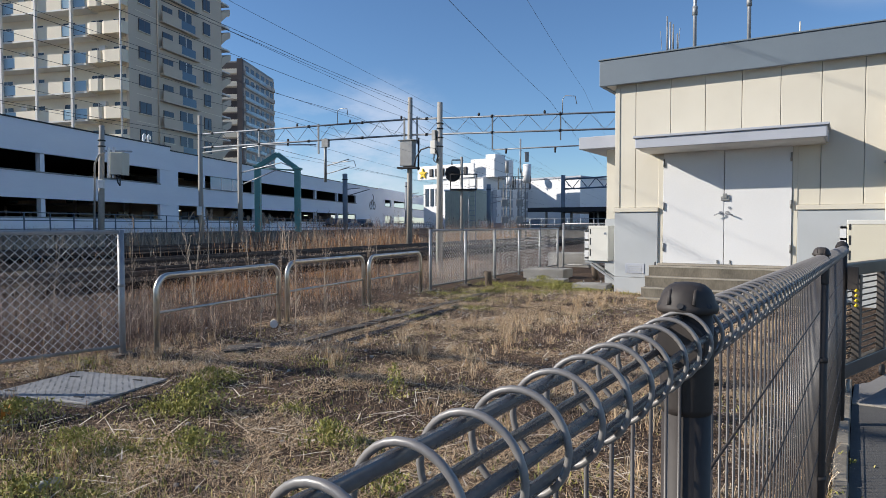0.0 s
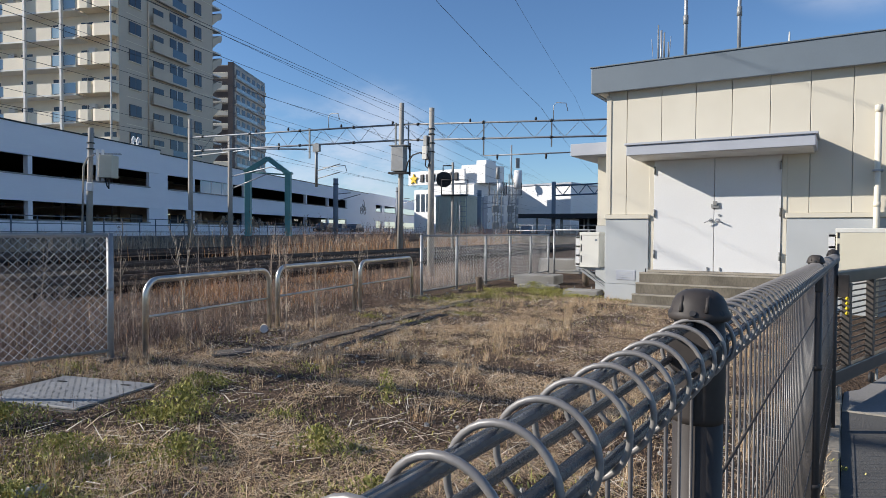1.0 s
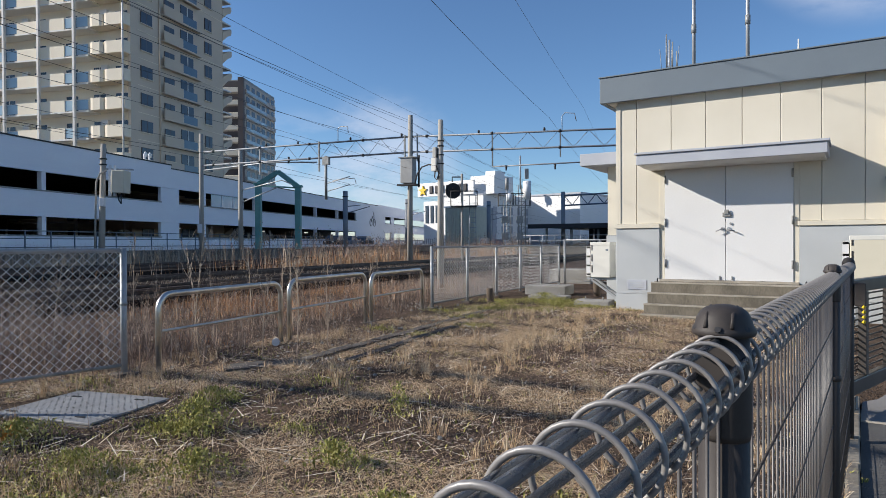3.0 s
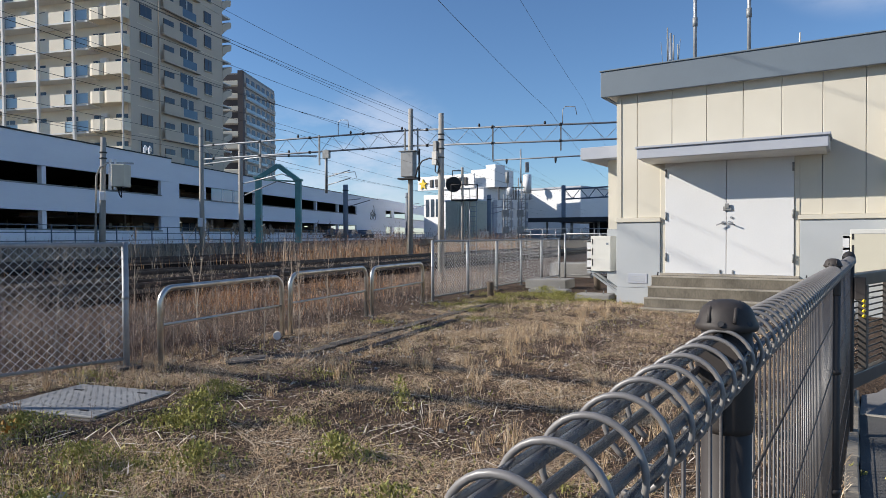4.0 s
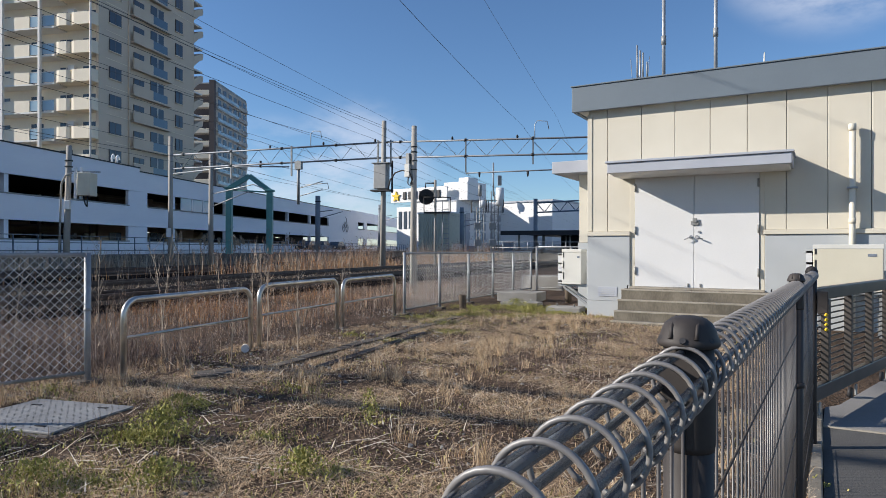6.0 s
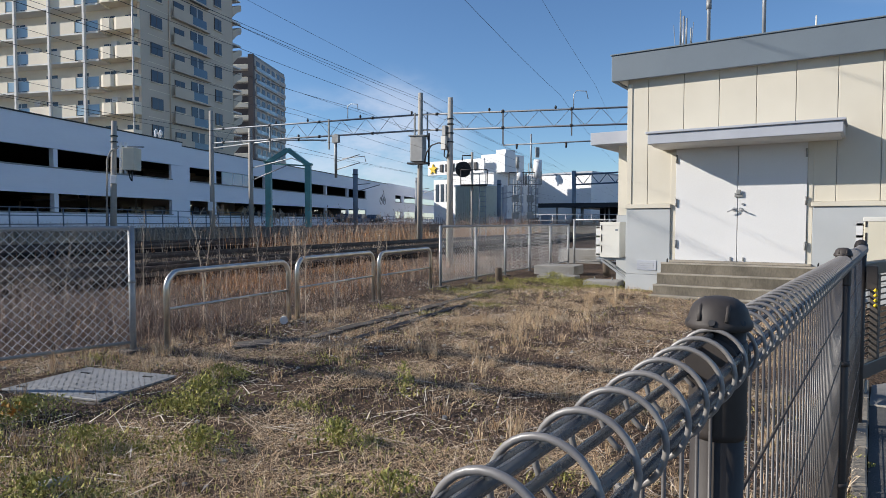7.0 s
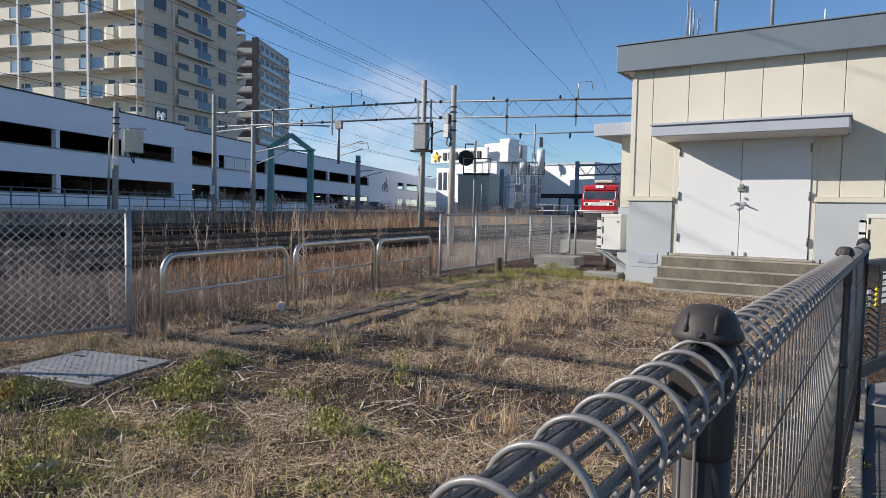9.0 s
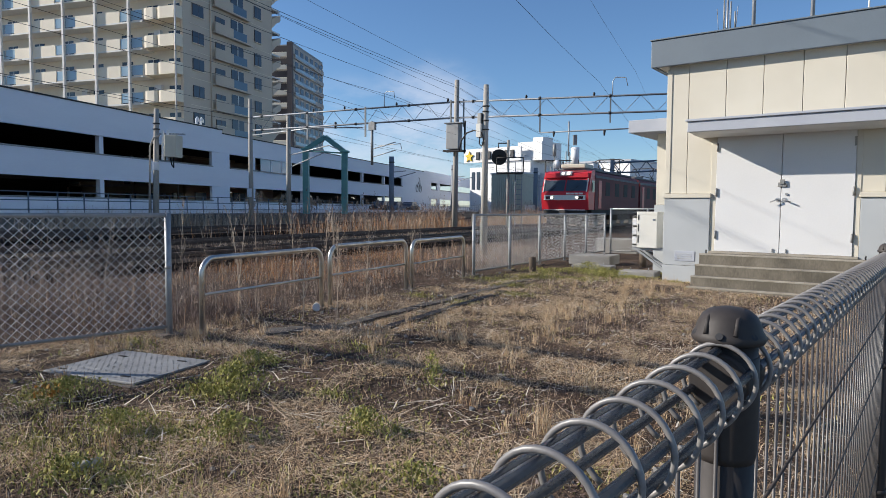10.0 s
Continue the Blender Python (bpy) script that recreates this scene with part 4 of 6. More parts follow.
# ---- apartment towers ----
def tower():
    F = 2.9
    m = pose(-63.65, 39.0, 0.84, 0, 0, 108)   # local x along the shaded side, local y along the sunny front
    a = thing("apartment_tower", m, "tall beige tiled apartment tower with curved balconies", "apartment building")
    N = 13
    part("wall", B(1.75, 0.0, 0, 17.6, 44, N * F + 1), "apt_shade", a)
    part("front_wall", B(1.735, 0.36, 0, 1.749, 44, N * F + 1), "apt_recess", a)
    # corner takes the shaded tone too, its shade put into the colour
    part("corner_wall", B(0.95, 0.0, 0, 1.749, 0.35, N * F + 1), "apt_shade", a)
    # white columns in front of the balconies
    for y in (6.1, 10.7, 15.3, 20.2, 24.8, 29.4, 34, 38.6, 43.2):
        part("column", B(-0.28, y - 0.12, 0, -0.002, y + 0.12, N * F + 1), "apt_white", a)
    part("drain_pipe", T([(-0.05, 0.12, 0), (-0.05, 0.12, N * F)], 0.09, 8), "apt_white", a)
    side_pipe = part("drain_pipe", T([(5.4, -0.1, 0), (5.4, -0.1, N * F)], 0.09, 8), "apt_shade", a)
    lab = {}

    def repeat(key, name, make, material, parent, mm, label=""):
        if key not in lab:
            lab[key] = part(name, make(), material, parent, label, mm)
            return lab[key]
        return share(name, lab[key], parent, mm)

    def curved(w=2.6):
        bm = bmesh.new()
        o = [(1.7, 0), (0.55, 0.0), (0.18, 0.08), (0.0, 0.35), (0.0, w - 0.5), (0.06, w - 0.18), (0.3, w), (1.7, w)]
        i_ = [(1.7, 0.15), (0.55, 0.15), (0.28, 0.22), (0.16, 0.4), (0.16, w - 0.5), (0.22, w - 0.25), (0.38, w - 0.15), (1.7, w - 0.15)]
        vo0, vo1 = [bm.verts.new((x, y, 0.0)) for x, y in o], [bm.verts.new((x, y, 1.25)) for x, y in o]
        vi0, vi1 = [bm.verts.new((x, y, 0.12)) for x, y in i_], [bm.verts.new((x, y, 1.25)) for x, y in i_]
        for k in range(len(o) - 1):
            for q in ((vo0[k], vo0[k + 1], vo1[k + 1], vo1[k]), (vi0[k + 1], vi0[k], vi1[k], vi1[k + 1]), (vo1[k], vo1[k + 1], vi1[k + 1], vi1[k])):
                bm.faces.new(q)
        bm.faces.new(vo0[::-1])
        bm.faces.new(vi0)
        bmesh.ops.recalc_face_normals(bm, faces=bm.faces[:])
        return bm

    for f in range(N):
        z = f * F
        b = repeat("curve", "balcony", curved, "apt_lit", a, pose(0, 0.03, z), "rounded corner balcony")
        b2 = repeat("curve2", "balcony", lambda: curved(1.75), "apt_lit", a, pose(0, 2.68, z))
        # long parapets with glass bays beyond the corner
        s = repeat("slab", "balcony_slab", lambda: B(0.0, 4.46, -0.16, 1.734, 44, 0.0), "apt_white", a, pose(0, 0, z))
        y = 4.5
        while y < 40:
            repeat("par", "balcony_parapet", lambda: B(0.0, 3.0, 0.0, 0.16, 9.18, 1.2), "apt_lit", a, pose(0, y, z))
            repeat("gl", "railing_glass", lambda: B(0.05, 0.05, 0.1, 0.1, 1.44, 1.12), "rail_glass", a, pose(0, y, z), "pale blue glass balustrade")
            repeat("gl", "railing_glass", None, "rail_glass", a, pose(0, y + 1.5, z))
            repeat("cap", "handrail", lambda: B(0.03, 0, 1.13, 0.12, 2.98, 1.18), "apt_white", a, pose(0, y, z))
            y += 9.2
        for y in (1.0, 3.8, 7.4, 11.6, 15.9, 20.3, 24.5, 28.8, 33.3):
            w = repeat("slide", "sliding_window", lambda: B(1.70, 0, 0.1, 1.734, 1.5, 2.0), "window", a, pose(0, y, z))
            repeat("slidef", "frame", lambda: B(1.68, 0.72, 0.1, 1.70, 0.78, 2.0), "apt_white", a, pose(0, y, z))
        if f % 2 == 0:
            for y in (2.9, 13.2):
                repeat("cond", "condenser", lambda: B(0.9, 0, 1.45, 1.3, 0.8, 2.0, 0.02), "apt_white", a, pose(0, y, z), "small white condenser hung under the slab")
        # the shaded side: windows, a glazed bay and a far window
        for x, w, z0, h in ((2.4, 1.8, 0.85, 1.25), (6.2, 1.7, 1.15, 0.65), (13.7, 1.4, 0.75, 1.45)):
            fr = repeat(("f", x), "window", lambda: B(0, -0.09, 0, w, -0.005, h), "apt_dark", a, pose(x, 0, z + z0))
            for q in (0.0, 0.5):
                repeat(("p", x, q), "pane", lambda: B(0.06 + q * w, -0.10, 0.06, w * (q + 0.5) - 0.04, -0.091, h - 0.06), "window", a, pose(x, 0, z + z0))
            repeat(("s", x), "sill", lambda: B(-0.1, -0.16, -0.08, w + 0.1, 0, 0), "apt_lit", a, pose(x, 0, z + z0))
        repeat("bayw", "window", lambda: B(9.1, -0.08, 0.15, 11.4, -0.004, 2.2), "window", a, pose(0, 0, z), "tall glazed bay")
        repeat("bayp", "bay_post", lambda: B(10.2, -0.12, 0.15, 10.35, -0.081, 2.2), "apt_white", a, pose(0, 0, z))
        repeat("bayg", "bay_balustrade", lambda: B(9.0, -0.45, 0.0, 11.6, -0.38, 0.95), "bay_glass", a, pose(0, 0, z))
        repeat("bays", "bay_slab", lambda: B(5.7, -0.5, -0.2, 12.4, -0.004, 0.0), "apt_shade", a, pose(0, 0, z))
        repeat("bayb", "bay_parapet", lambda: B(5.7, -0.5, 0.004, 8.98, -0.37, 1.0, 0.02), "apt_shade", a, pose(0, 0, z))
        repeat("band", "floor_band", lambda: B(2.0, -0.03, -0.06, 17.5, -0.002, 0.0), "apt_lit", a, pose(0, 0, z))

        def fin():
            bm = bmesh.new()
            prism(bm, [(17.6, 0.5), (18.7, 1.4), (19.4, 1.7), (19.6, 2.0), (19.6, 2.55), (19.2, 2.5), (17.6, 1.7)], "y", -0.05, 1.5)
            return bm
        repeat("fin", "stair_parapet", fin, "apt_shade", a, pose(0, 0, z), "sloped outside stair parapet")
        repeat("land", "stair_landing", lambda: B(17.61, 0.0, 0, 19.5, 5, 0.2), "apt_white", a, pose(0, 0, z))


tower()


def second_tower():
    F = 2.9
    m = pose(-119.5, 101.7, 0.84, 0, 0, 118)
    a = thing("distant_tower", m, "distant grey-brown apartment tower with open stair", "apartment building")
    H = 38.4
    part("wall", B(0.8, 0, 0, 22.4, 14, H), "apt_grey", a)
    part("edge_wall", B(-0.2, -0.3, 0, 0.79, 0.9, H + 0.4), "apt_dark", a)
    part("roof_rail", B(0.8, 0.05, H, 22.2, 0.15, H + 0.6), "dull_steel", a)
    sh = {}

    def rep(key, name, bm, material, mm):
        if key not in sh:
            sh[key] = part(name, bm(), material, a, "", mm)
        else:
            share(name, sh[key], a, mm)
    for f in range(13):
        z = f * F + 0.6
        rep("band", "balcony_band", lambda: B(1.6, -0.35, 0, 22.0, -0.004, 1.0), "apt_grey", pose(0, 0, z))
        rep("glass", "balcony_glass", lambda: B(2.0, -0.42, 0.3, 15.5, -0.36, 1.0), "rail_glass", pose(0, 0, z))
        for x in (2.6, 6, 9.4, 12.8, 16.2, 19.4):
            rep(("w", x), "window", lambda: B(x, -0.05, 1.05, x + 2.0, -0.002, 2.4), "window", pose(0, 0, z))
        rep("stair", "stair_parapet", lambda: B(0.0, 0.95, 0, 0.3, 12.5, 1.15, 0.1), "apt_lit", pose(0, 0, z))
        # thin dark sheet stands in for the shade inside each stair opening
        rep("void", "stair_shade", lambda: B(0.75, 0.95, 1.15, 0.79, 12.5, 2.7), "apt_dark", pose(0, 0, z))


second_tower()


# ---- works, station and far halls ----
def works():
    # factory block with the roof sign: a star shape and plain bars for its lettering
    b = thing("factory_block", pose(-67.5, 99.3, 0.3, 0, 0, -6), "sunlit white factory block with a roof sign", "factory")
    part("wall", B(3.6, 0, 0, 13.4, 24, 9.4), "white_wall", b)
    part("wing", B(-0.5, 0.6, 0, 3.59, 12, 8.6), "white_wall", b)
    part("sign_wall", B(-1.2, -0.3, 9.41, 11.6, 0.1, 11.9, 0.05), "white_wall", b)
    part("penthouse", B(10.0, 1.0, 9.41, 15.0, 7, 12.6), "white_wall", b)
    part("penthouse", B(12.5, 2.0, 12.61, 14.5, 5, 13.4), "white_wall", b)
    part("roof_edge", B(3.5, -0.1, 9.2, 13.5, -0.005, 9.4), "canopy", b)
    for i in range(3):
        part("window", B(0.0 + i * 1.2, 0.5, 4.6, 0.7 + i * 1.2, 0.595, 7.8), "window", b)
    for i in range(7):
        for k in range(3):
            part("side_slot", B(13.405, 3.0 + i * 2.6, 2.6 + k * 1.7, 13.47, 4.1 + i * 2.6, 3.9 + k * 1.7), "canopy", b)
    part("wall_duct", B(13.41, 2.0, 0.5, 14.1, 3.0, 7.0, 0.05), "canopy", b)
    st = bmesh.new()
    pts = [(1.0 * (1 if k % 2 == 0 else 0.45) * math.sin(k * math.pi / 5), 1.0 * (1 if k % 2 == 0 else 0.45) * math.cos(k * math.pi / 5)) for k in range(10)]
    prism(st, [(0.2 + x, 10.5 + z) for x, z in pts], "y", -0.55, -0.31)
    part("star_shape", st, "yellow", b, "yellow five-pointed star")
    for i in range(7):
        part("letter_bar", B(1.75 + i * 1.28, -0.48, 9.9, 2.55 + i * 1.28, -0.31, 11.3, 0.12), "letter", b, "plain dark lettering bar")
    part("roof_dish", T([(14.6, 12, 9.4), (14.6, 12, 10.6), (14.6, 11.8, 10.7), (14.6, 11.6, 10.75)], [0.1, 0.1, 0.8, 0.05], 10), "dull_steel", b)
    # long hall behind
    h = thing("long_hall", pose(-57.5, 113.0, 0.3, 0, 0, -8), "long white hall in shade", "hall")
    part("wall", B(-10, 0, 0, 16, 40, 9.6), "white_wall", h)
    part("roof_edge", B(-10.2, -0.2, 9.6, 16.2, 40, 9.9), "canopy", h)
    for i in range(6):
        part("pipe", T([(-8 + i * 1.6, -0.2, 0.5), (-8 + i * 1.6, -0.2, 6.5 - (i % 3))], 0.12, 6), "canopy", h)
    # sawn steel plant in front of it
    s = thing("cooling_tower", pose(-48.3, 76.4, 0.3, 0, 0, -6), "beige louvred plant tower", "plant tower")
    part("frame", B(0, 0, 0, 5.0, 4.0, 5.8), "ac_tan", s)
    for i in range(14):
        part("louvre", B(0.25 + i * 0.33, -0.06, 0.4, 0.47 + i * 0.33, -0.01, 5.4), "ac_tan", s)
    part("top_rail", B(-0.1, -0.15, 5.8, 5.1, 4.1, 6.0), "white_wall", s)
    # station hall and the platform roof
    t = thing("station_hall", pose(-60.4, 127.9, 0.3, 0, 0, 0), "white station hall with a row of windows", "hall")
    prof = bmesh.new()
    prism(prof, [(-16, 0), (-16, 4.0), (-2, 8.7), (30, 8.9), (30, 0)], "y", 0, 20)
    part("wall", prof, "white_wall", t)
    for i in range(4):
        for j in range(2):
            part("window", B(11.5 + i * 1.4, -0.1, 3.9 + j * 1.3, 12.7 + i * 1.4, -0.02, 5.0 + j * 1.3), "window", t)
    part("upper_block", B(22, 2, 8.9, 30, 12, 11.0), "white_wall", t)
    p = thing("platform_roof", pose(-32.0, 68.7, 0, 0, 0, 6), "dark station platform roof on steel posts", "platform roof")
    part("roof_sheet", B(0, 0, 3.05, 11, 60, 3.3), "blue_box", p)
    part("eaves", B(-0.1, -0.15, 2.85, 11.1, 0.0, 3.35), "blackish", p)
    for x in (1.5, 4.5, 7.5, 9.8):
        for y in (1.5, 12, 24):
            part("post", B(x, y, 0.9, x + 0.2, y + 0.2, 3.05), "dull_steel", p)
    part("platform", B(0, 3, -0.1, 11, 60, 0.92), "concrete", p)
    part("edge_line", B(0.2, 2.98, 0.921, 10.8, 3.3, 0.94), "ac", p)
    part("shelter_wall", B(3.5, 14, 0.93, 7.5, 20, 3.0), "room_shade", p)
    # cabinets and hand rails by the line
    for i, (x, y, h_) in enumerate(((-33, 62, 1.6), (-31.4, 62.3, 1.9), (-30.2, 62.5, 1.7), (-29, 62.7, 2.0), (-34.6, 61.6, 1.8))):
        c = thing("relay_cabinet", pose(x, y, 0, 0, 0, 10), "grey trackside relay cabinet", "cabinet", "relay cabinets")
        part("body", B(0, 0, 0, 0.9, 0.5, h_, 0.02), ("blue_box", "ac", "dull_steel")[i % 3], c)
        part("door", B(0.06, -0.02, 0.15, 0.84, -0.003, h_ - 0.1), ("blue_box", "ac", "dull_steel")[i % 3], c)
    r = thing("trackside_railing", pose(-27.5, 56.5, 0.0, 0, 0, 12), "galvanised trackside hand railing", "railing")
    part("walkway", B(-1, 0.05, -0.1, 9, 2, 0.85), "concrete_dark", r)
    for i in range(8):
        part("post", T([(i * 1.2, 0, 0.85), (i * 1.2, 0, 1.95)], 0.035, 6), "steel", r)
    for z in (1.4, 1.92):
        part("rail", T([(0, 0, z), (8.4, 0, z)], 0.03, 6), "steel", r)


works()


# ---- poles, gantry, masts and wires ----
GP, GA = Vector((-38.32, 29.05, 0.14)), Vector((-22.62, 31.82, 0.14))
GX = (GA - GP).normalized()
GANT = pose(GP.x, GP.y, GP.z, 0, 0, math.degrees(math.atan2(GX.y, GX.x)))
GL = (GA - GP).length


def round_pole(name, m, h, r0, r1, material, label, group):
    p = thing(name, m, label, "pole", group)
    part("shaft", T([(0, 0, -0.3), (0, 0, h)], [r0, r1], 14), material, p)
    return p


def gantry():
    gp = round_pole("gantry_pole", GANT, 8.75, 0.17, 0.14, "pole", "grey concrete overhead-line pole", "gantry poles")
    part("plate", B(-0.2, -0.19, 1.9, 0.2, -0.16, 2.5), "white_wall", gp)
    pa = round_pole("gantry_pole", GANT @ pose(GL, 0, 0, 0, 0.6, 0), 8.75, 0.17, 0.14, "pole", "grey concrete overhead-line pole with equipment box", "gantry poles")
    bx = part("equipment_box", B(-0.30, -0.75, 4.65, 0.50, -0.2, 6.12, 0.03), "box_grey", pa, "pale grey pole-mounted equipment box")
    part("hood", B(-0.42, -0.8, 6.121, 0.68, -0.15, 6.18, 0.01), "dull_steel", bx)
    part("foot_bar", B(-0.5, -0.75, 4.50, 0.75, -0.2, 4.60), "blackish", bx)
    part("side_bar", T([(0.75, -0.4, 4.4), (0.75, -0.4, 6.3)], 0.06, 6), "blackish", bx)
    g = thing("overhead_gantry", GANT, "galvanised lattice gantry beam across the tracks", "gantry")
    X1 = GL
    for z in (7.48, 6.55):
        part("chord", T([(0.1, 0, z), (X1, 0, z)], 0.055, 8), "gantry_steel", g)
        for x in np.arange(1.0, X1, 3.9):
            part("coupling", T([(x, 0, z), (x + 0.15, 0, z)], 0.09, 8), "blackish", g)
    def lattice(own, L, n):
        for i in range(n):
            a, b = (6.55, 7.48) if i % 2 else (7.48, 6.55)
            part("lattice_bar", T([(0.2 + (L - 0.4) * i / n, 0, a), (0.2 + (L - 0.4) * (i + 1) / n, 0, b)], 0.015, 5), "gantry_steel", own)
    lattice(g, GL, 18)
    for x in (5.0, 9.6, GL - 0.3):
        part("hanger", B(x - 0.04, -0.05, 5.7, x + 0.04, 0.05, 7.6), "dull_steel", g)
    part("drop_pole", T([(10.1, 0, 3.9), (10.1, 0, 6.65)], 0.09, 8), "dull_steel", g)
    part("drop_clamp", B(9.9, -0.12, 6.1, 10.35, 0.12, 6.6), "dull_steel", g)
    for z in (4.4, 4.9):
        part("bracket_arm", T([(10.1, 0, z), (12.0, -0.3, z + 0.35)], 0.03, 6), "steel", g)
    part("steady_arm", T([(10.6, 0, 5.1), (12.3, -0.2, 5.15), (12.4, -0.2, 4.8)], 0.025, 6), "steel", g)
    part("horn", T([(11.0, 0, 7.5), (11.0, 0, 8.3), (11.2, 0, 8.45), (11.7, 0, 8.4), (11.75, 0, 8.0)], 0.025, 6), "steel", g)
    for x in (5.5, 8.0, 11.9, GL - 0.5):
        part("peg_insulator", T([(x, 0, 7.52), (x, 0, 7.62), (x, 0, 7.72)], [0.04, 0.08, 0.04], 8), "blackish", g)
    # the next span turns away a little
    S2 = GANT @ pose(GL, 0, 0, 0, 0, 11.0)
    L2 = 21.0
    g2 = thing("overhead_gantry", S2, "galvanised lattice gantry beam across the tracks", "gantry")
    for z in (7.48, 6.55):
        part("chord", T([(0.1, 0, z), (L2, 0, z)], 0.055, 8), "gantry_steel", g2)
        for x in np.arange(1.0, L2, 3.9):
            part("coupling", T([(x, 0, z), (x + 0.15, 0, z)], 0.09, 8), "blackish", g2)
    lattice(g2, L2, 24)
    for x, zl in ((0.5, 6.0), (5.0, 5.6), (8.9, 6.0), (13.6, 6.0)):
        part("hanger", B(x - 0.04, -0.05, zl, x + 0.04, 0.05, 7.6), "dull_steel", g2)
    part("lower_bar", T([(5.0, 0, 5.55), (14.0, 0, 5.75)], 0.04, 8), "gantry_steel", g2)
    for x in (5.8, 8.6, 11.2):
        part("lower_insulator", T([(x, 0, 5.3), (x, 0, 5.6)], [0.04, 0.08], 8), "blackish", g2)
    part("horn", T([(9.0, 0, 7.5), (9.0, 0, 8.3), (9.15, 0, 8.5), (9.7, 0, 8.45), (9.8, 0, 8.0)], 0.025, 6), "steel", g2)
    for x in (4.2, 8.0, 12.5, 16.5):
        part("peg_insulator", T([(x, 0, 7.52), (x, 0, 7.62), (x, 0, 7.72)], [0.04, 0.08, 0.04], 8), "blackish", g2)
    # the far end pole, behind the hut
    round_pole("gantry_pole", S2 @ pose(L2, 0, 0), 8.6, 0.17, 0.14, "pole", "grey concrete overhead-line pole", "gantry poles")
    # second support next to the first, with cantilever arms
    q = round_pole("cantilever_pole", pose(-37.62, 31.85, 0.12, 0, 0, 10), 8.0, 0.18, 0.15, "pole", "grey concrete pole with cantilever arms", "line poles")
    part("top_arm", T([(-3.6, 0, 6.6), (2.5, 0, 6.9), (6.5, 0, 6.7)], 0.05, 6), "steel", q)
    part("stay", T([(0, 0, 5.0), (3.6, 0, 5.6), (4.4, 0, 5.3)], 0.04, 6), "steel", q)
    part("stay", T([(0, 0, 4.1), (3.2, 0, 5.1)], 0.04, 6), "steel", q)
    part("cap_insulator", T([(4.2, 0, 6.75), (4.2, 0, 7.2)], 0.08, 8), "blackish", q)


gantry()


def near_pole():
    """Slim concrete pole behind the chain-link fence, with a small box and a bent conduit."""
    p = round_pole("signal_pole", pose(-10.03, 15.64, 0, 0, 0.4, 0), 4.76, 0.105, 0.075, "pole", "slim weathered concrete pole with conduit and meter box", "line poles")
    part("meter_box", B(-0.22, -0.16, 3.30, -0.06, 0.06, 3.68, 0.012), "ac", p)
    part("meter_hood", B(-0.20, -0.13, 3.69, -0.08, 0.04, 3.98, 0.012), "dull_steel", p)
    pts = [(-0.04, -0.1, 3.1), (0.02, -0.12, 3.22), (-0.06, -0.14, 3.44), (-0.30, -0.14, 3.5), (-0.55, -0.14, 3.44), (-0.72, -0.14, 3.24), (-0.80, -0.14, 2.95)]
    part("conduit", T(pts, 0.022, 8), "blackish", p)
    part("conduit_drop", T([(-0.11, -0.12, 3.3), (-0.12, -0.13, 3.12), (-0.04, -0.13, 3.05), (0.03, -0.13, 3.15)], 0.018, 8), "blackish", p)
    for z in (3.5, 3.75, 4.0, 4.15):
        part("band", T([(0, 0, z), (0, 0, z + 0.03)], 0.10, 12), "blackish", p)


near_pole()


def box_pole():
    m = pose(-33.1, 18.95, 0.08, 0, 1.5, 30)
    p = round_pole("transformer_pole", m, 6.4, 0.17, 0.13, "pole", "grey pole with a cream cabinet and bent conduit", "line poles")
    bx = part("cabinet", B(0.72, -0.5, 3.85, 1.38, 0.2, 5.0, 0.03), "ac_tan", p, "cream pole-mounted cabinet")
    part("cross_arm", B(-0.1, -0.06, 5.05, 1.6, 0.06, 5.13), "steel", p)
    for x in (0.35, 0.62):
        part("upright", B(x, -0.1, 3.7, x + 0.12, 0.02, 5.3), "white_wall", p)
    part("conduit", T([(0.3, -0.2, 5.0), (0.0, -0.25, 4.85), (-0.2, -0.25, 4.4), (-0.22, -0.25, 0.3)], 0.05, 8), "pole", p)
    part("white_box", B(0.0, -0.35, 3.15, 0.3, -0.16, 3.6, 0.03), "white_wall", p)
    part("drop_cable", T([(0.9, -0.2, 3.85), (1.0, -0.2, 3.45), (1.1, -0.2, 3.3), (1.1, -0.2, 3.85)], 0.035, 6), "blackish", p)
    for z in (5.6, 5.3):
        part("band", T([(0, 0, z), (0, 0, z + 0.06)], 0.19, 12), "blackish", p)


box_pole()


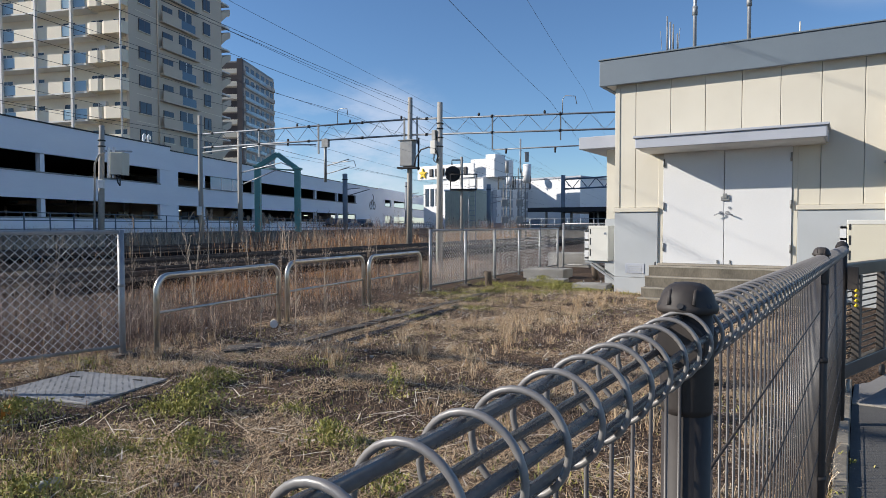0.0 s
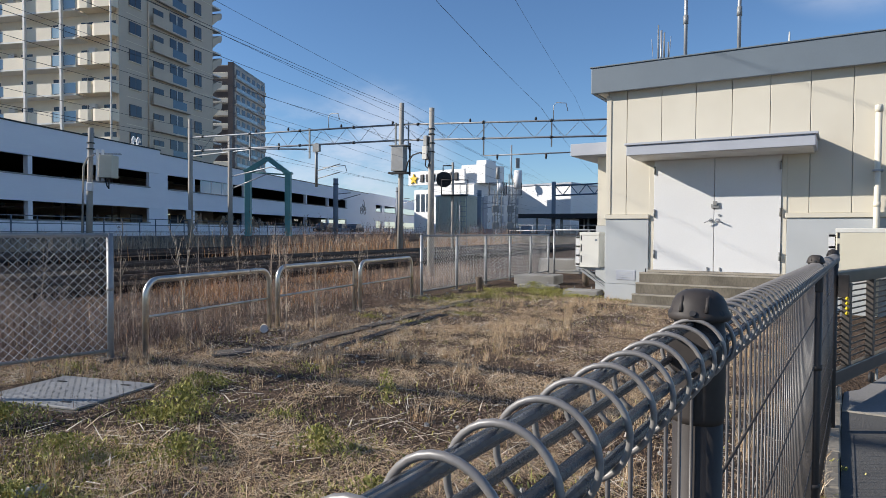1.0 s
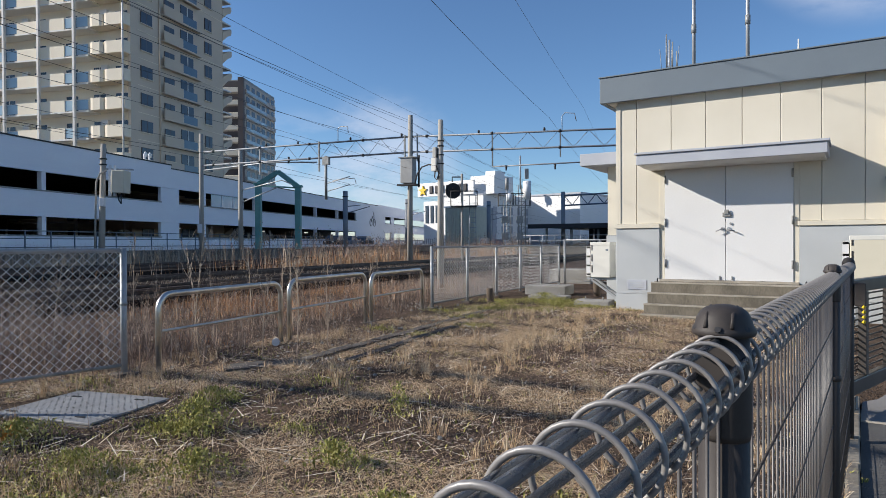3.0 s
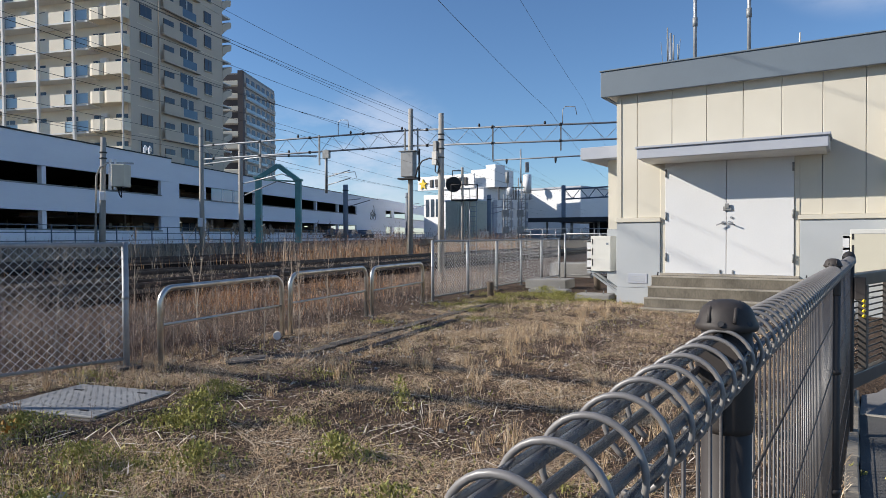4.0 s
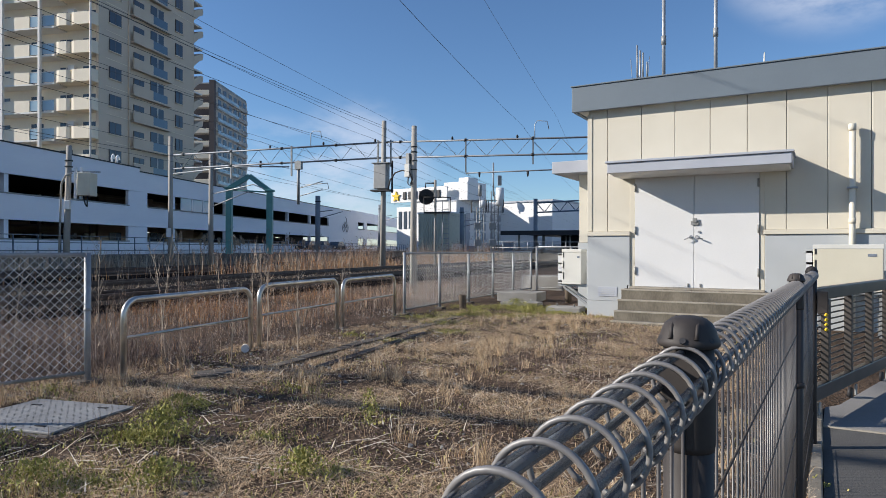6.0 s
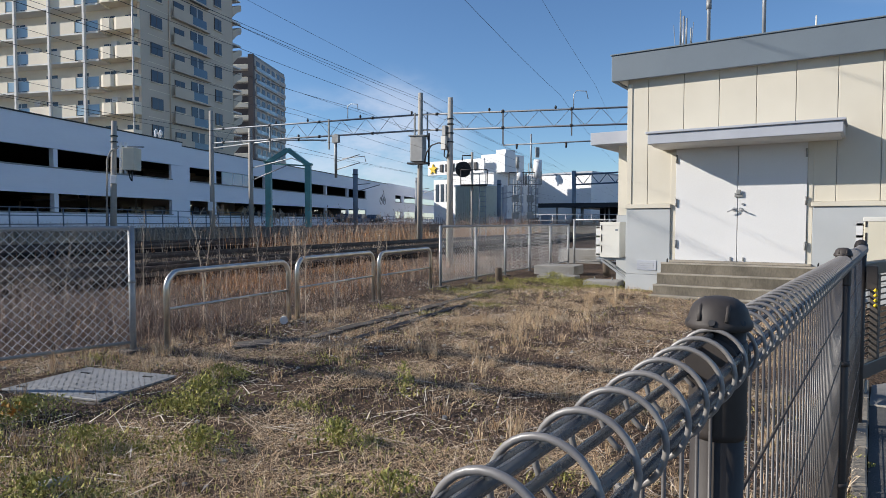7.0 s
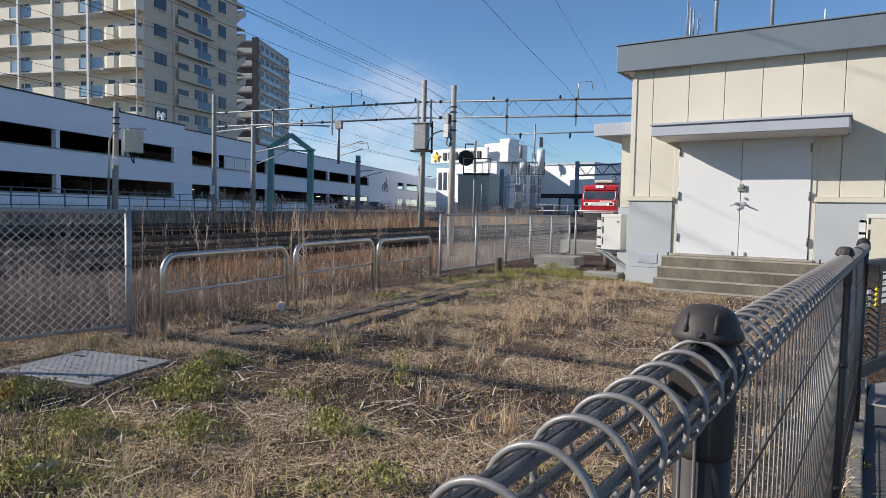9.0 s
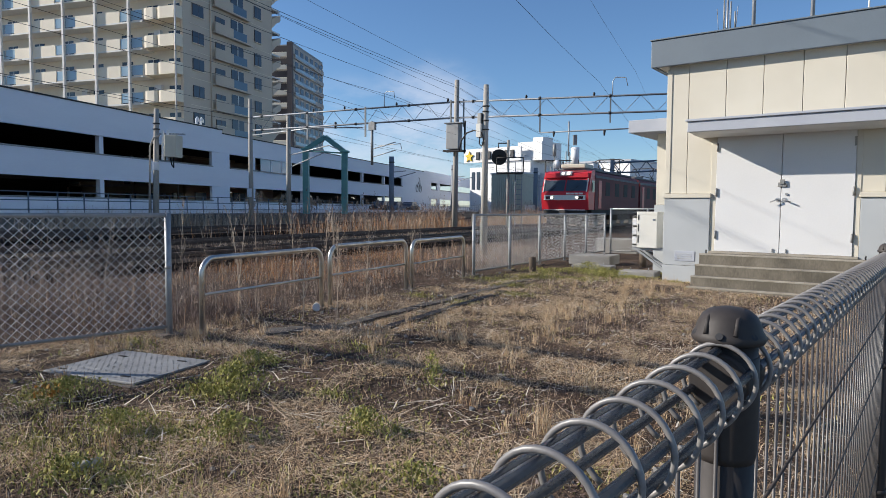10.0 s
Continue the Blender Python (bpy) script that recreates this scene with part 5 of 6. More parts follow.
def signal():
    s = thing("railway_signal", pose(-20.5, 34.4, 0, 0, 0, 33), "railway signal with round black target and ladder", "signal")
    part("post", T([(0, 0, 0), (0, 0, 5.5)], 0.08, 10), "pole", s)
    part("target", T([(-0.55, -0.12, 4.45), (-0.55, -0.05, 4.45)], 0.48, 20), "blackish", s)
    for dx, dz in ((-0.75, 4.55), (-0.4, 4.35), (-0.5, 4.65)):
        part("lens_hood", T([(dx, -0.12, dz), (dx, -0.4, dz)], 0.11, 10), "blackish", s)
    part("top_arm", T([(0, 0, 5.3), (-0.6, 0, 5.3), (-0.6, 0, 5.0)], 0.04, 6), "blackish", s)
    part("platform", B(-0.7, -0.5, 3.45, 0.9, 0.3, 3.52), "blackish", s)
    for x in (-0.7, 0.9):
        part("cage_post", T([(x, -0.45, 3.5), (x, -0.45, 4.4)], 0.03, 6), "blackish", s)
    part("cage_rail", T([(-0.7, -0.45, 4.4), (0.9, -0.45, 4.4)], 0.03, 6), "blackish", s)
    for x in (0.45, 0.85):
        part("ladder_side", T([(x, 0.1, 0), (x, 0.1, 4.2)], 0.025, 6), "steel", s)
    for i in range(12):
        part("rung", T([(0.45, 0.1, 0.4 + i * 0.3), (0.85, 0.1, 0.4 + i * 0.3)], 0.018, 5), "steel", s)


signal()


def radio_masts():
    for x, y, h, top in ((-26.4, 52.1, 5.6, "whip"), (-25.3, 52.8, 7.0, "drum")):
        m = thing("radio_mast", pose(x, y, 0, 0, 0, 30), "galvanised lattice radio mast with antennas", "radio mast", "radio masts")
        for a in ((-0.32, -0.32), (0.32, -0.32), (0.0, 0.35)):
            part("leg", T([(a[0], a[1], 0), (a[0], a[1], h - 0.6)], 0.045, 6), "dull_steel", m)
        for i in range(int((h - 1) / 0.55)):
            z = 0.5 + i * 0.55
            part("brace", T([(-0.32, -0.32, z), (0.32, -0.32, z + 0.5)], 0.024, 5), "dull_steel", m)
            part("cross_bar", T([(-0.32, -0.32, z), (0.32, -0.32, z)], 0.024, 5), "dull_steel", m)
        part("cage", B(-0.75, -0.6, 4.5, 0.75, -0.5, 4.58), "dull_steel", m)
        for a in ((-0.75, -0.6), (0.75, -0.6), (0.75, 0.6), (-0.75, 0.6)):
            part("cage_post", T([(*a, 4.5), (*a, 5.6)], 0.035, 5), "blackish", m)
        part("cage_rail", B(-0.78, -0.63, 5.55, 0.78, -0.58, 5.62), "blackish", m)
        if top == "whip":
            part("whip", T([(0, 0, 5), (0, 0, 6.4)], 0.04, 6), "dull_steel", m)
            part("antenna", T([(0, 0, 6.0), (0, 0, 7.0)], 0.16, 8), "dull_steel", m)
            part("drum_antenna", T([(0.2, -0.4, 4.9), (0.2, -0.4, 5.6)], 0.28, 12), "white_wall", m)
        else:
            part("drum_antenna", T([(0.45, -0.4, 5.1), (0.45, -0.4, 6.7)], 0.36, 14), "white_wall", m)
            part("panel_antenna", B(0.25, -0.5, 6.9, 0.6, -0.3, 7.8, 0.04), "dull_steel", m)
            part("topmast", T([(-0.1, 0, 6), (-0.1, 0, 9.0)], 0.07, 8), "steel", m)
        for z in (1.5, 3.0):
            part("cabinet", B(-0.5, -0.6, z, 0.1, -0.38, z + 0.6, 0.02), "dull_steel", m)


radio_masts()


def far_gantry():
    g = thing("far_gantry", pose(-28.7, 70.9, 0, 0, 0, -14), "dark steel gantry over the station tracks", "gantry")
    part("post", T([(0, 0, 0), (0, 0, 7.1)], 0.24, 10), "blue_box", g)
    part("post", T([(13, 0, 0), (13, 0, 7.1)], 0.24, 10), "blue_box", g)
    for z in (6.6, 5.5):
        part("chord", T([(0, 0, z), (13, 0, z)], 0.09, 6), "blue_rail", g)
    for i in range(12):
        a, b = (5.5, 6.6) if i % 2 else (6.6, 5.5)
        part("lattice_bar", T([(0.2 + i * 1.05, 0, a), (0.2 + (i + 1) * 1.05, 0, b)], 0.05, 5), "blue_rail", g)
    for x, y, h in ((-49.85, 57.3, 7.3), (-58.4, 81.4, 8.0), (-41.5, 76.5, 6.8)):
        p = round_pole("line_pole", pose(x, y, 0), h, 0.3, 0.28, "blue_box", "dark overhead-line pole beside the far tracks", "line poles")
        part("arm", T([(0, 0, h - 2.6), (3.6, 0, h - 1.9)], 0.05, 6), "steel", p)
        part("arm", T([(0, 0, h - 1.8), (2.2, 0, h - 1.7)], 0.05, 6), "steel", p)
        part("clamp", T([(0, 0, h - 0.7), (0, 0, h - 0.6)], 0.34, 10), "blackish", p)


far_gantry()


WIRE = pose(-16.75, 33.0, 0, 0, 0, 14.3)


def wires():
    """Overhead wires run parallel to the line; each sags a little between the gantries."""
    k = 0
    for off, z, r, sag in ((0.0, 5.15, 0.004, 0.0), (0.0, 6.1, 0.004, 0.35), (-4.2, 5.15, 0.005, 0.0), (-4.2, 6.1, 0.005, 0.35), (-11.5, 5.15, 0.007, 0.0), (-11.5, 6.1, 0.007, 0.35), (2.45, 8.15, 0.008, 0.5), (4.3, 8.6, 0.005, 0.5),
                           (-6.0, 8.6, 0.009, 0.5), (-5.6, 8.3, 0.008, 0.5), (-9.5, 8.0, 0.010, 0.5), (-6.3, 7.75, 0.008, 0.4), (-14.0, 7.95, 0.010, 0.4), (-16.5, 6.6, 0.012, 0.4)):
        bm = bmesh.new()
        pts = []
        for y in np.arange(-48, 145, 6.0):
            ph = (y % 48) / 48
            pts.append((off, y, z - sag * 4 * ph * (1 - ph)))
        tube(bm, pts, r, 5)
        solo("overhead_wire", bm, "wire", "thin dark overhead line wire", "wire", "overhead wires", m=WIRE)


wires()


# ---- the locomotive ----
def locomotive():
    """Local: front face at y=0 looking along -y, z from the rail top."""
    e = thing("electric_locomotive", pose(0, 0, 0), "red electric freight locomotive with white front band", "locomotive")
    W = 1.40

    def body(y0, y1):
        bm = bmesh.new()
        prof = [(-W, 1.02), (-W, 3.05), (-W + 0.16, 3.38), (-0.85, 3.55), (0.85, 3.55), (W - 0.16, 3.38), (W, 3.05), (W, 1.02)]
        prism(bm, prof, "y", y0, y1)
        return bm
    for i, (y0, y1) in enumerate(((1.25, 12.2), (12.7, 23.7))):
        u = part("body", body(y0, y1), "maroon", e, "dark red carbody")
        part("roof_cover", B(-0.95, y0 + 0.4, 3.551, 0.95, y1 - 0.3, 3.68, 0.03), "train_grey", u)
        part("roof_edge", B(-W - 0.01, y0, 3.06, -W + 0.05, y1, 3.2), "train_grey", u)
        part("roof_edge", B(W - 0.05, y0, 3.06, W + 0.01, y1, 3.2), "train_grey", u)
        for s in (-1, 1):
            for k in range(4):
                yy = y0 + 2.2 + k * 2.2
                part("louvre", B(s * (W + 0.012), yy, 1.95, s * (W + 0.002), yy + 1.0, 2.85), "under", u)
            part("side_door", B(s * (W + 0.016), y0 + 0.7, 1.1, s * (W + 0.003), y0 + 1.3, 2.9), "red", u)
        part("roof_box", B(-0.6, y0 + 2.5, 3.68, 0.6, y0 + 4.5, 3.85, 0.03), "train_grey", u)
        part("roof_bushing", T([(0.3, y0 + 5.4, 3.68), (0.3, y0 + 5.4, 4.0)], 0.1, 8), "under", u)
        part("bus_bar", T([(0.4, y0 + 5.0, 3.98), (0.4, y1 - 0.8, 3.98)], 0.03, 6), "under", u)
        part("underframe", B(-1.3, y0 - 0.3, 0.72, 1.3, y1, 1.018), "under", u)
        for yb in (y0 + 1.9, y1 - 2.6):
            bg = part("bogie", B(-1.05, yb - 1.7, 0.35, 1.05, yb + 1.7, 0.70, 0.04), "under", e)
            for dy in (-1.25, 1.25):
                for s in (-1, 1):
                    part("wheel", T([(s * 0.52, yb + dy, 0.56), (s * 0.60, yb + dy, 0.56)], 0.56, 20), "dull_steel", bg)
    # the cab front
    cab = bmesh.new()
    prof = [(0.10, 1.02), (0.0, 1.75), (0.0, 2.05), (0.42, 3.05), (0.55, 3.40), (1.249, 3.52), (1.249, 1.02)]
    prism(cab, prof, "x", -W + 0.02, W - 0.02)
    c = part("cab", cab, "red", e, "bright red sloped cab")
    # windscreen halves follow the slope of the face
    for x0, x1 in ((-1.24, -0.04), (0.04, 1.24)):
        g = bmesh.new()
        q = [(0.04, 2.18), (0.335, 2.88)]
        v = [g.verts.new(p) for p in ((x0, q[0][0] - 0.012, q[0][1]), (x1, q[0][0] - 0.012, q[0][1]), (x1, q[1][0] - 0.012, q[1][1]), (x0, q[1][0] - 0.012, q[1][1]))]
        g.faces.new(v)
        bmesh.ops.solidify(g, geom=g.faces[:], thickness=0.015)
        part("windscreen", g, "train_glass", c, "dark windscreen pane")
        part("wiper", T([(x0 + 0.3, 0.0, 2.12), (x0 + 0.75, 0.06, 2.5)], 0.014, 5), "blackish", c)
    for x in (-1.30, 1.24):
        part("screen_post", T([(x + 0.03, -0.0, 2.12), (x + 0.03, 0.33, 2.95)], 0.035, 5), "train_white", c)
    part("brow", B(-1.30, 0.26, 3.0, 1.30, 0.6, 3.33, 0.05), "red", c)
    part("light_box", B(-0.34, 0.2, 3.16, 0.34, 0.5, 3.42, 0.03), "train_white", c)
    for x in (-0.16, 0.16):
        part("headlight", T([(x, 0.199, 3.29), (x, 0.17, 3.29)], 0.085, 12), "headlight", c, "lit white headlamp")
    part("front_band", B(-1.22, -0.02, 1.62, 1.22, 0.02, 1.92, 0.01), "train_white", c, "white band with lamp housings")
    for s in (-1, 1):
        part("lamp_housing", B(s * 0.87 - 0.22, -0.035, 1.68, s * 0.87 + 0.22, -0.021, 1.86), "under", c)
        part("headlight", T([(s * 0.74, -0.036, 1.77), (s * 0.74, -0.06, 1.77)], 0.085, 12), "headlight", c, "lit white headlamp")
        part("tail_lamp", T([(s * 1.0, -0.036, 1.77), (s * 1.0, -0.05, 1.77)], 0.07, 12), "maroon", c)
        part("side_window", B(s * (W + 0.0), 0.62, 2.15, s * (W - 0.01), 1.15, 2.85), "window", c)
        part("mirror", B(s * 1.43, 0.45, 2.2, s * 1.47, 0.53, 2.7, 0.01), "blackish", c)
    for i in range(4):
        part("number_bar", B(0.10 + i * 0.25, -0.014, 1.965, 0.31 + i * 0.25, 0.006, 2.075), "train_white", c, "plain white number bar")
    part("skirt", B(-1.25, 0.05, 0.55, 1.25, 0.35, 1.0, 0.03), "under", c)
    part("plough", B(-1.0, -0.1, 0.18, 1.0, 0.2, 0.5, 0.03), "under", c)
    part("coupler", B(-0.18, -0.35, 0.75, 0.18, 0.1, 1.0, 0.03), "under", c)
    part("front_step", B(-1.2, -0.05, 0.98, 1.2, 0.1, 1.03), "train_white", c)
    # roof air-conditioner and pantographs
    part("roof_cooler", B(-0.75, 1.5, 3.68, 0.75, 3.1, 3.98, 0.08), "ac_tan", e, "beige roof cooler")
    for y in (9.4, 20.5):
        p = part("pantograph", B(-0.7, y - 0.5, 3.69, 0.7, y + 0.5, 3.8), "under", e, "raised diamond pantograph")
        for s in (-1, 1):
            part("pan_arm", T([(s * 0.6, y - 0.4, 3.8), (s * 0.55, y + 0.7, 4.25), (s * 0.7, y, 4.78)], 0.03, 6), "under", p)
            part("pan_arm", T([(s * 0.6, y + 0.4, 3.8), (s * 0.55, y - 0.7, 4.25), (s * 0.7, y, 4.78)], 0.03, 6), "under", p)
        part("pan_head", T([(-1.0, y, 4.7), (-0.75, y, 4.82), (0.75, y, 4.82), (1.0, y, 4.7)], 0.04, 6), "under", p)
    return e


loco = locomotive()
for o in loco.children_recursive:
    for v in o.data.vertices:
        v.co.x *= 1.03
        if v.co.z > 1.0:
            v.co.z = 1.0 + (v.co.z - 1.0) * 0.93


def motions():
    """The locomotive comes up the near track at an even speed."""
    rows = []
    for k in range(0, 21):
        t = k * 0.5
        s = 24.9 + 17.2 * (10.0 - t)
        rows.append((t, TRACK @ pose(0, s, 0.285)))
    walk(loco, rows)


# ---- plants ----
def scatter(n, x0, x1, y0, y1, keep=None):
    """n chance points in a rectangle, thinned by keep(x, y) in 0..1."""
    x, y = rng.uniform(x0, x1, n), rng.uniform(y0, y1, n)
    if keep is not None:
        k = rng.uniform(0, 1, n) < keep(x, y)
        x, y = x[k], y[k]
    return x, y


def lump(x, y, s, seed):
    """Smooth chance field from a few waves, about 0..1."""
    r = np.random.default_rng(seed)
    v = np.zeros_like(x)
    for _ in range(9):
        a, f, p = r.uniform(0, 6.28), s * r.uniform(0.5, 1.7), r.uniform(0, 6.28)
        v += np.sin((x * np.cos(a) + y * np.sin(a)) * f + p)
    return np.clip(0.5 + v / 7.0, 0, 1)


def grounded(x, y, dz=0.0):
    z = np.array([height(a, b) for a, b in zip(x, y)]) + dz
    return np.stack([x, y, z], 1)


def bx(y):
    return -5.78 - 0.183 * (y - 3.9)


def clear(x, y):
    """Kept free: manhole cover and steps."""
    a = (x > -5.55) & (x < -4.45) & (y > 2.25) & (y < 3.2) & (y < 2.47 + (-4.43 - x) * -0.2 + 0.75)
    b = (y > 10.9) & (x > -3.0) & (x < -0.5)
    c = (y > 11.95) & (x > -3.85)
    f = np.where(a | b | c, 0.0, 1.0)
    for p, q, w in (((-4.99, 5.1), (-5.75, 10.6), 0.10), ((-4.54, 5.3), (-5.10, 8.5), 0.07), ((-5.35, 4.3), (-4.98, 5.1), 0.16)):
        dx, dy = q[0] - p[0], q[1] - p[1]
        L = math.hypot(dx, dy)
        along, across = ((x - p[0]) * dx + (y - p[1]) * dy) / L, ((x - p[0]) * dy - (y - p[1]) * dx) / L
        f = np.where((along > 0) & (along < L) & (np.abs(across) < w), f * 0.12, f)
    return f


def sprigs(name, x, y, H, material, label, twigs=9, width=(0.0016, 0.0036)):
    """Small branching dead weeds: an upright stem with thin side twigs."""
    n = len(x)
    P = grounded(x, y)
    k = np.repeat(np.arange(n), twigs)
    t = rng.uniform(0.25, 1.0, len(k))
    Q = P[k] + np.stack([rng.normal(0, 0.012, len(k)) * t, rng.normal(0, 0.012, len(k)) * t, t * H[k] * 0.96], 1)
    L = H[k] * rng.uniform(0.12, 0.38, len(k)) * (1.15 - 0.6 * t)
    allP = np.concatenate([P, Q])
    allH = np.concatenate([H, L])
    W = np.concatenate([rng.uniform(width[0] * 1.5, width[1] * 1.3, n), rng.uniform(*width, len(k))])
    lean = np.concatenate([np.full(n, 0.10), np.full(len(k), 1.15)])
    blades(name, allP, allH, W, lean, material, label, "weeds", 0.25, 0.4)


def yard_litter():
    # fallen straw in a fine mat, thick in places and worn through to the soil in others
    x, y = scatter(430000, -6.4, -0.05, 0.2, 12.0, lambda x, y: clear(x, y) * (0.05 + 0.95 * np.clip(lump(x, y, 2.6, 1) * lump(x, y, 8.5, 21) * 4.0 - 0.5, 0, 1)) * np.clip(1.5 - y / 14, 0.5, 1))
    n = len(x)
    blades("dry_straw", grounded(x, y, 0.006), rng.gamma(2.0, 0.040, n).clip(0.025, 0.30), rng.uniform(0.0014, 0.0042, n), np.full(n, 1.55), "straw", "fallen dry straw covering the yard", "straw", 0.05, 0.82)
    # larger pale stems lying about
    x, y = scatter(5200, -6.2, -0.2, 0.6, 11.5, lambda x, y: clear(x, y) * lump(x, y, 2.5, 41))
    n = len(x)
    blades("fallen_stems", grounded(x, y, 0.02), rng.uniform(0.10, 0.34, n), rng.uniform(0.004, 0.010, n), np.full(n, 1.54), "stem", "thick pale stems lying on the ground", "stems", 0.02, 0.92)
    # upright stubble
    x, y = scatter(90000, -6.3, -0.06, 0.3, 12.0, lambda x, y: clear(x, y) * lump(x, y, 2.2, 2) ** 2)
    n = len(x)
    blades("dry_stubble", grounded(x, y), rng.gamma(2.5, 0.02, n).clip(0.015, 0.16), rng.uniform(0.0014, 0.0034, n), np.full(n, 0.9), "straw", "short upright dry grass stubble", "grass", 0.4)
    # tufts of taller bent grass
    cx, cy = scatter(620, -6.2, -0.3, 0.8, 11.5, lambda x, y: clear(x, y) * np.clip(lump(x, y, 1.1, 61) * 2.0 - 0.6, 0.05, 1))
    k = np.repeat(np.arange(len(cx)), 46)
    r = np.abs(rng.normal(0, 0.035, len(k)))
    a = rng.uniform(0, 6.28, len(k))
    n = len(k)
    size = rng.uniform(0.5, 1.25, len(cx))[k]
    blades("grass_tufts", grounded(cx[k] + r * np.cos(a), cy[k] + r * np.sin(a)), rng.uniform(0.06, 0.24, n) * size, rng.uniform(0.0014, 0.0036, n), np.full(n, 1.0), "straw", "tufts of bent dry grass", "grass", 0.6)
    # dark dead weeds with side twigs
    x, y = scatter(5200, -6.3, -0.12, 0.3, 12.0, lambda x, y: clear(x, y) * np.clip(lump(x, y, 1.9, 44) * 2.2 - 0.8, 0, 1))
    sprigs("dead_twigs", x, y, rng.gamma(3.0, 0.035, len(x)).clip(0.04, 0.3), "dead", "dark dead weed twigs", 6)
    # brown leaf litter
    x, y = scatter(150000, -6.3, -0.06, 0.3, 11.8, lambda x, y: clear(x, y) * lump(x, y, 1.3, 6))
    n = len(x)
    blades("leaf_litter", grounded(x, y, 0.004), rng.uniform(0.010, 0.034, n), rng.uniform(0.006, 0.018, n), np.full(n, 1.5), "dead", "small dead brown leaves on the soil", "leaf litter", 0.1, 0.8)
    # weeds and straw along the kerb
    x, y = scatter(3000, -0.16, -0.02, 1.0, 5.8)
    n = len(x)
    blades("kerb_grass", grounded(x, y), rng.gamma(2.5, 0.03, n).clip(0.02, 0.22), rng.uniform(0.002, 0.005, n), np.full(n, 1.2), "straw", "dry grass between fence and kerb", "grass", 0.4)


def green_patches():
    P = []
    spots = [(-3.9, 2.75, 0.34, 900), (-4.35, 3.55, 0.22, 500), (-3.35, 2.1, 0.42, 800), (-2.9, 1.65, 0.40, 800), (-4.6, 1.9, 0.45, 700), (-3.7, 1.55, 0.5, 800), (-2.35, 2.9, 0.30, 350),
             (-3.2, 3.2, 0.22, 220), (-2.0, 2.2, 0.35, 300), (-5.5, 9.6, 0.5, 900), (-5.9, 11.0, 0.6, 1500), (-5.2, 11.3, 0.6, 1500), (-4.9, 8.6, 0.35, 450), (-4.5, 12.3, 0.5, 1500), (-6.6, 12.6, 0.5, 700),
             (-5.0, 7.4, 0.3, 300), (-6.2, 10.2, 0.4, 900), (-5.7, 13.0, 0.8, 1800), (-4.6, 13.2, 0.5, 900), (-3.5, 11.75, 0.3, 350), (-5.95, 3.3, 0.25, 250), (-4.0, 4.4, 0.5, 250), (-1.2, 3.0, 0.4, 200), (-0.04, 3.4, 0.07, 120), (-0.01, 4.0, 0.06, 120), (-0.1, 2.6, 0.06, 120), (-5.9, 7.6, 0.3, 250)]
    for cx, cy, r, k in spots:
        k = int(k * 1.5)
        a, d = rng.uniform(0, 6.28, k), r * np.abs(rng.normal(0, 0.62, k))
        P.append(np.stack([cx + d * np.cos(a) * 1.25, cy + d * np.sin(a) * 0.85], 1))
    x, y = scatter(26000, -6.3, -0.3, 0.4, 12.0, lambda x, y: clear(x, y) * np.clip(lump(x, y, 2.0, 5) * 2.4 - 0.85, 0.03, 1) * np.where((y < 3.4) & (x < -1.6), 1.0, 0.3))
    P.append(np.stack([x, y], 1))
    P = np.concatenate(P)
    n = len(P)
    blades("green_weeds", grounded(P[:, 0], P[:, 1]), rng.gamma(2.8, 0.010, n).clip(0.010, 0.07), rng.uniform(0.005, 0.013, n), np.full(n, 1.45), "green", "low green weeds in patches", "weeds", 0.5)
    # bushier weeds with small leaves at all heights
    Q = []
    for cx, cy, r, h, k in ((-3.72, 2.80, 0.20, 0.20, 1500), (-4.25, 3.35, 0.14, 0.12, 700), (-3.0, 2.25, 0.16, 0.13, 700), (-2.45, 2.75, 0.13, 0.14, 600), (-3.55, 1.9, 0.20, 0.12, 900),
                            (-2.7, 3.7, 0.07, 0.26, 300), (-4.5, 2.05, 0.22, 0.12, 900), (-1.75, 2.35, 0.13, 0.12, 400), (-3.1, 1.45, 0.2, 0.1, 700), (-4.7, 11.6, 0.35, 0.2, 1800), (-5.6, 10.9, 0.3, 0.14, 1100), (-5.4, 12.4, 0.3, 0.22, 1400)):
        a, d, z = rng.uniform(0, 6.28, k), r * np.abs(rng.normal(0, 0.7, k)), rng.uniform(0, 1, k) ** 0.7
        Q.append(np.stack([cx + d * np.cos(a) * 1.2, cy + d * np.sin(a), 0.01 + h * z * np.clip(1.15 - d / (r * 1.8), 0.05, 1)], 1))
    Q = np.concatenate(Q)
    k = len(Q)
    blades("leafy_weeds", Q, rng.uniform(0.010, 0.034, k), rng.uniform(0.006, 0.015, k), np.full(k, 1.4), "green", "bushy green weeds with small leaves", "weeds", 0.3)
    k = 60
    pts = np.stack([rng.normal(-4.55, 0.06, k), rng.normal(1.95, 0.06, k), rng.uniform(0.01, 0.1, k)], 1)
    blades("orange_leaves", pts, rng.uniform(0.02, 0.05, k), rng.uniform(0.015, 0.03, k), np.full(k, 1.3), "orange_leaf", "few orange autumn leaves", "leaves", 0.3)


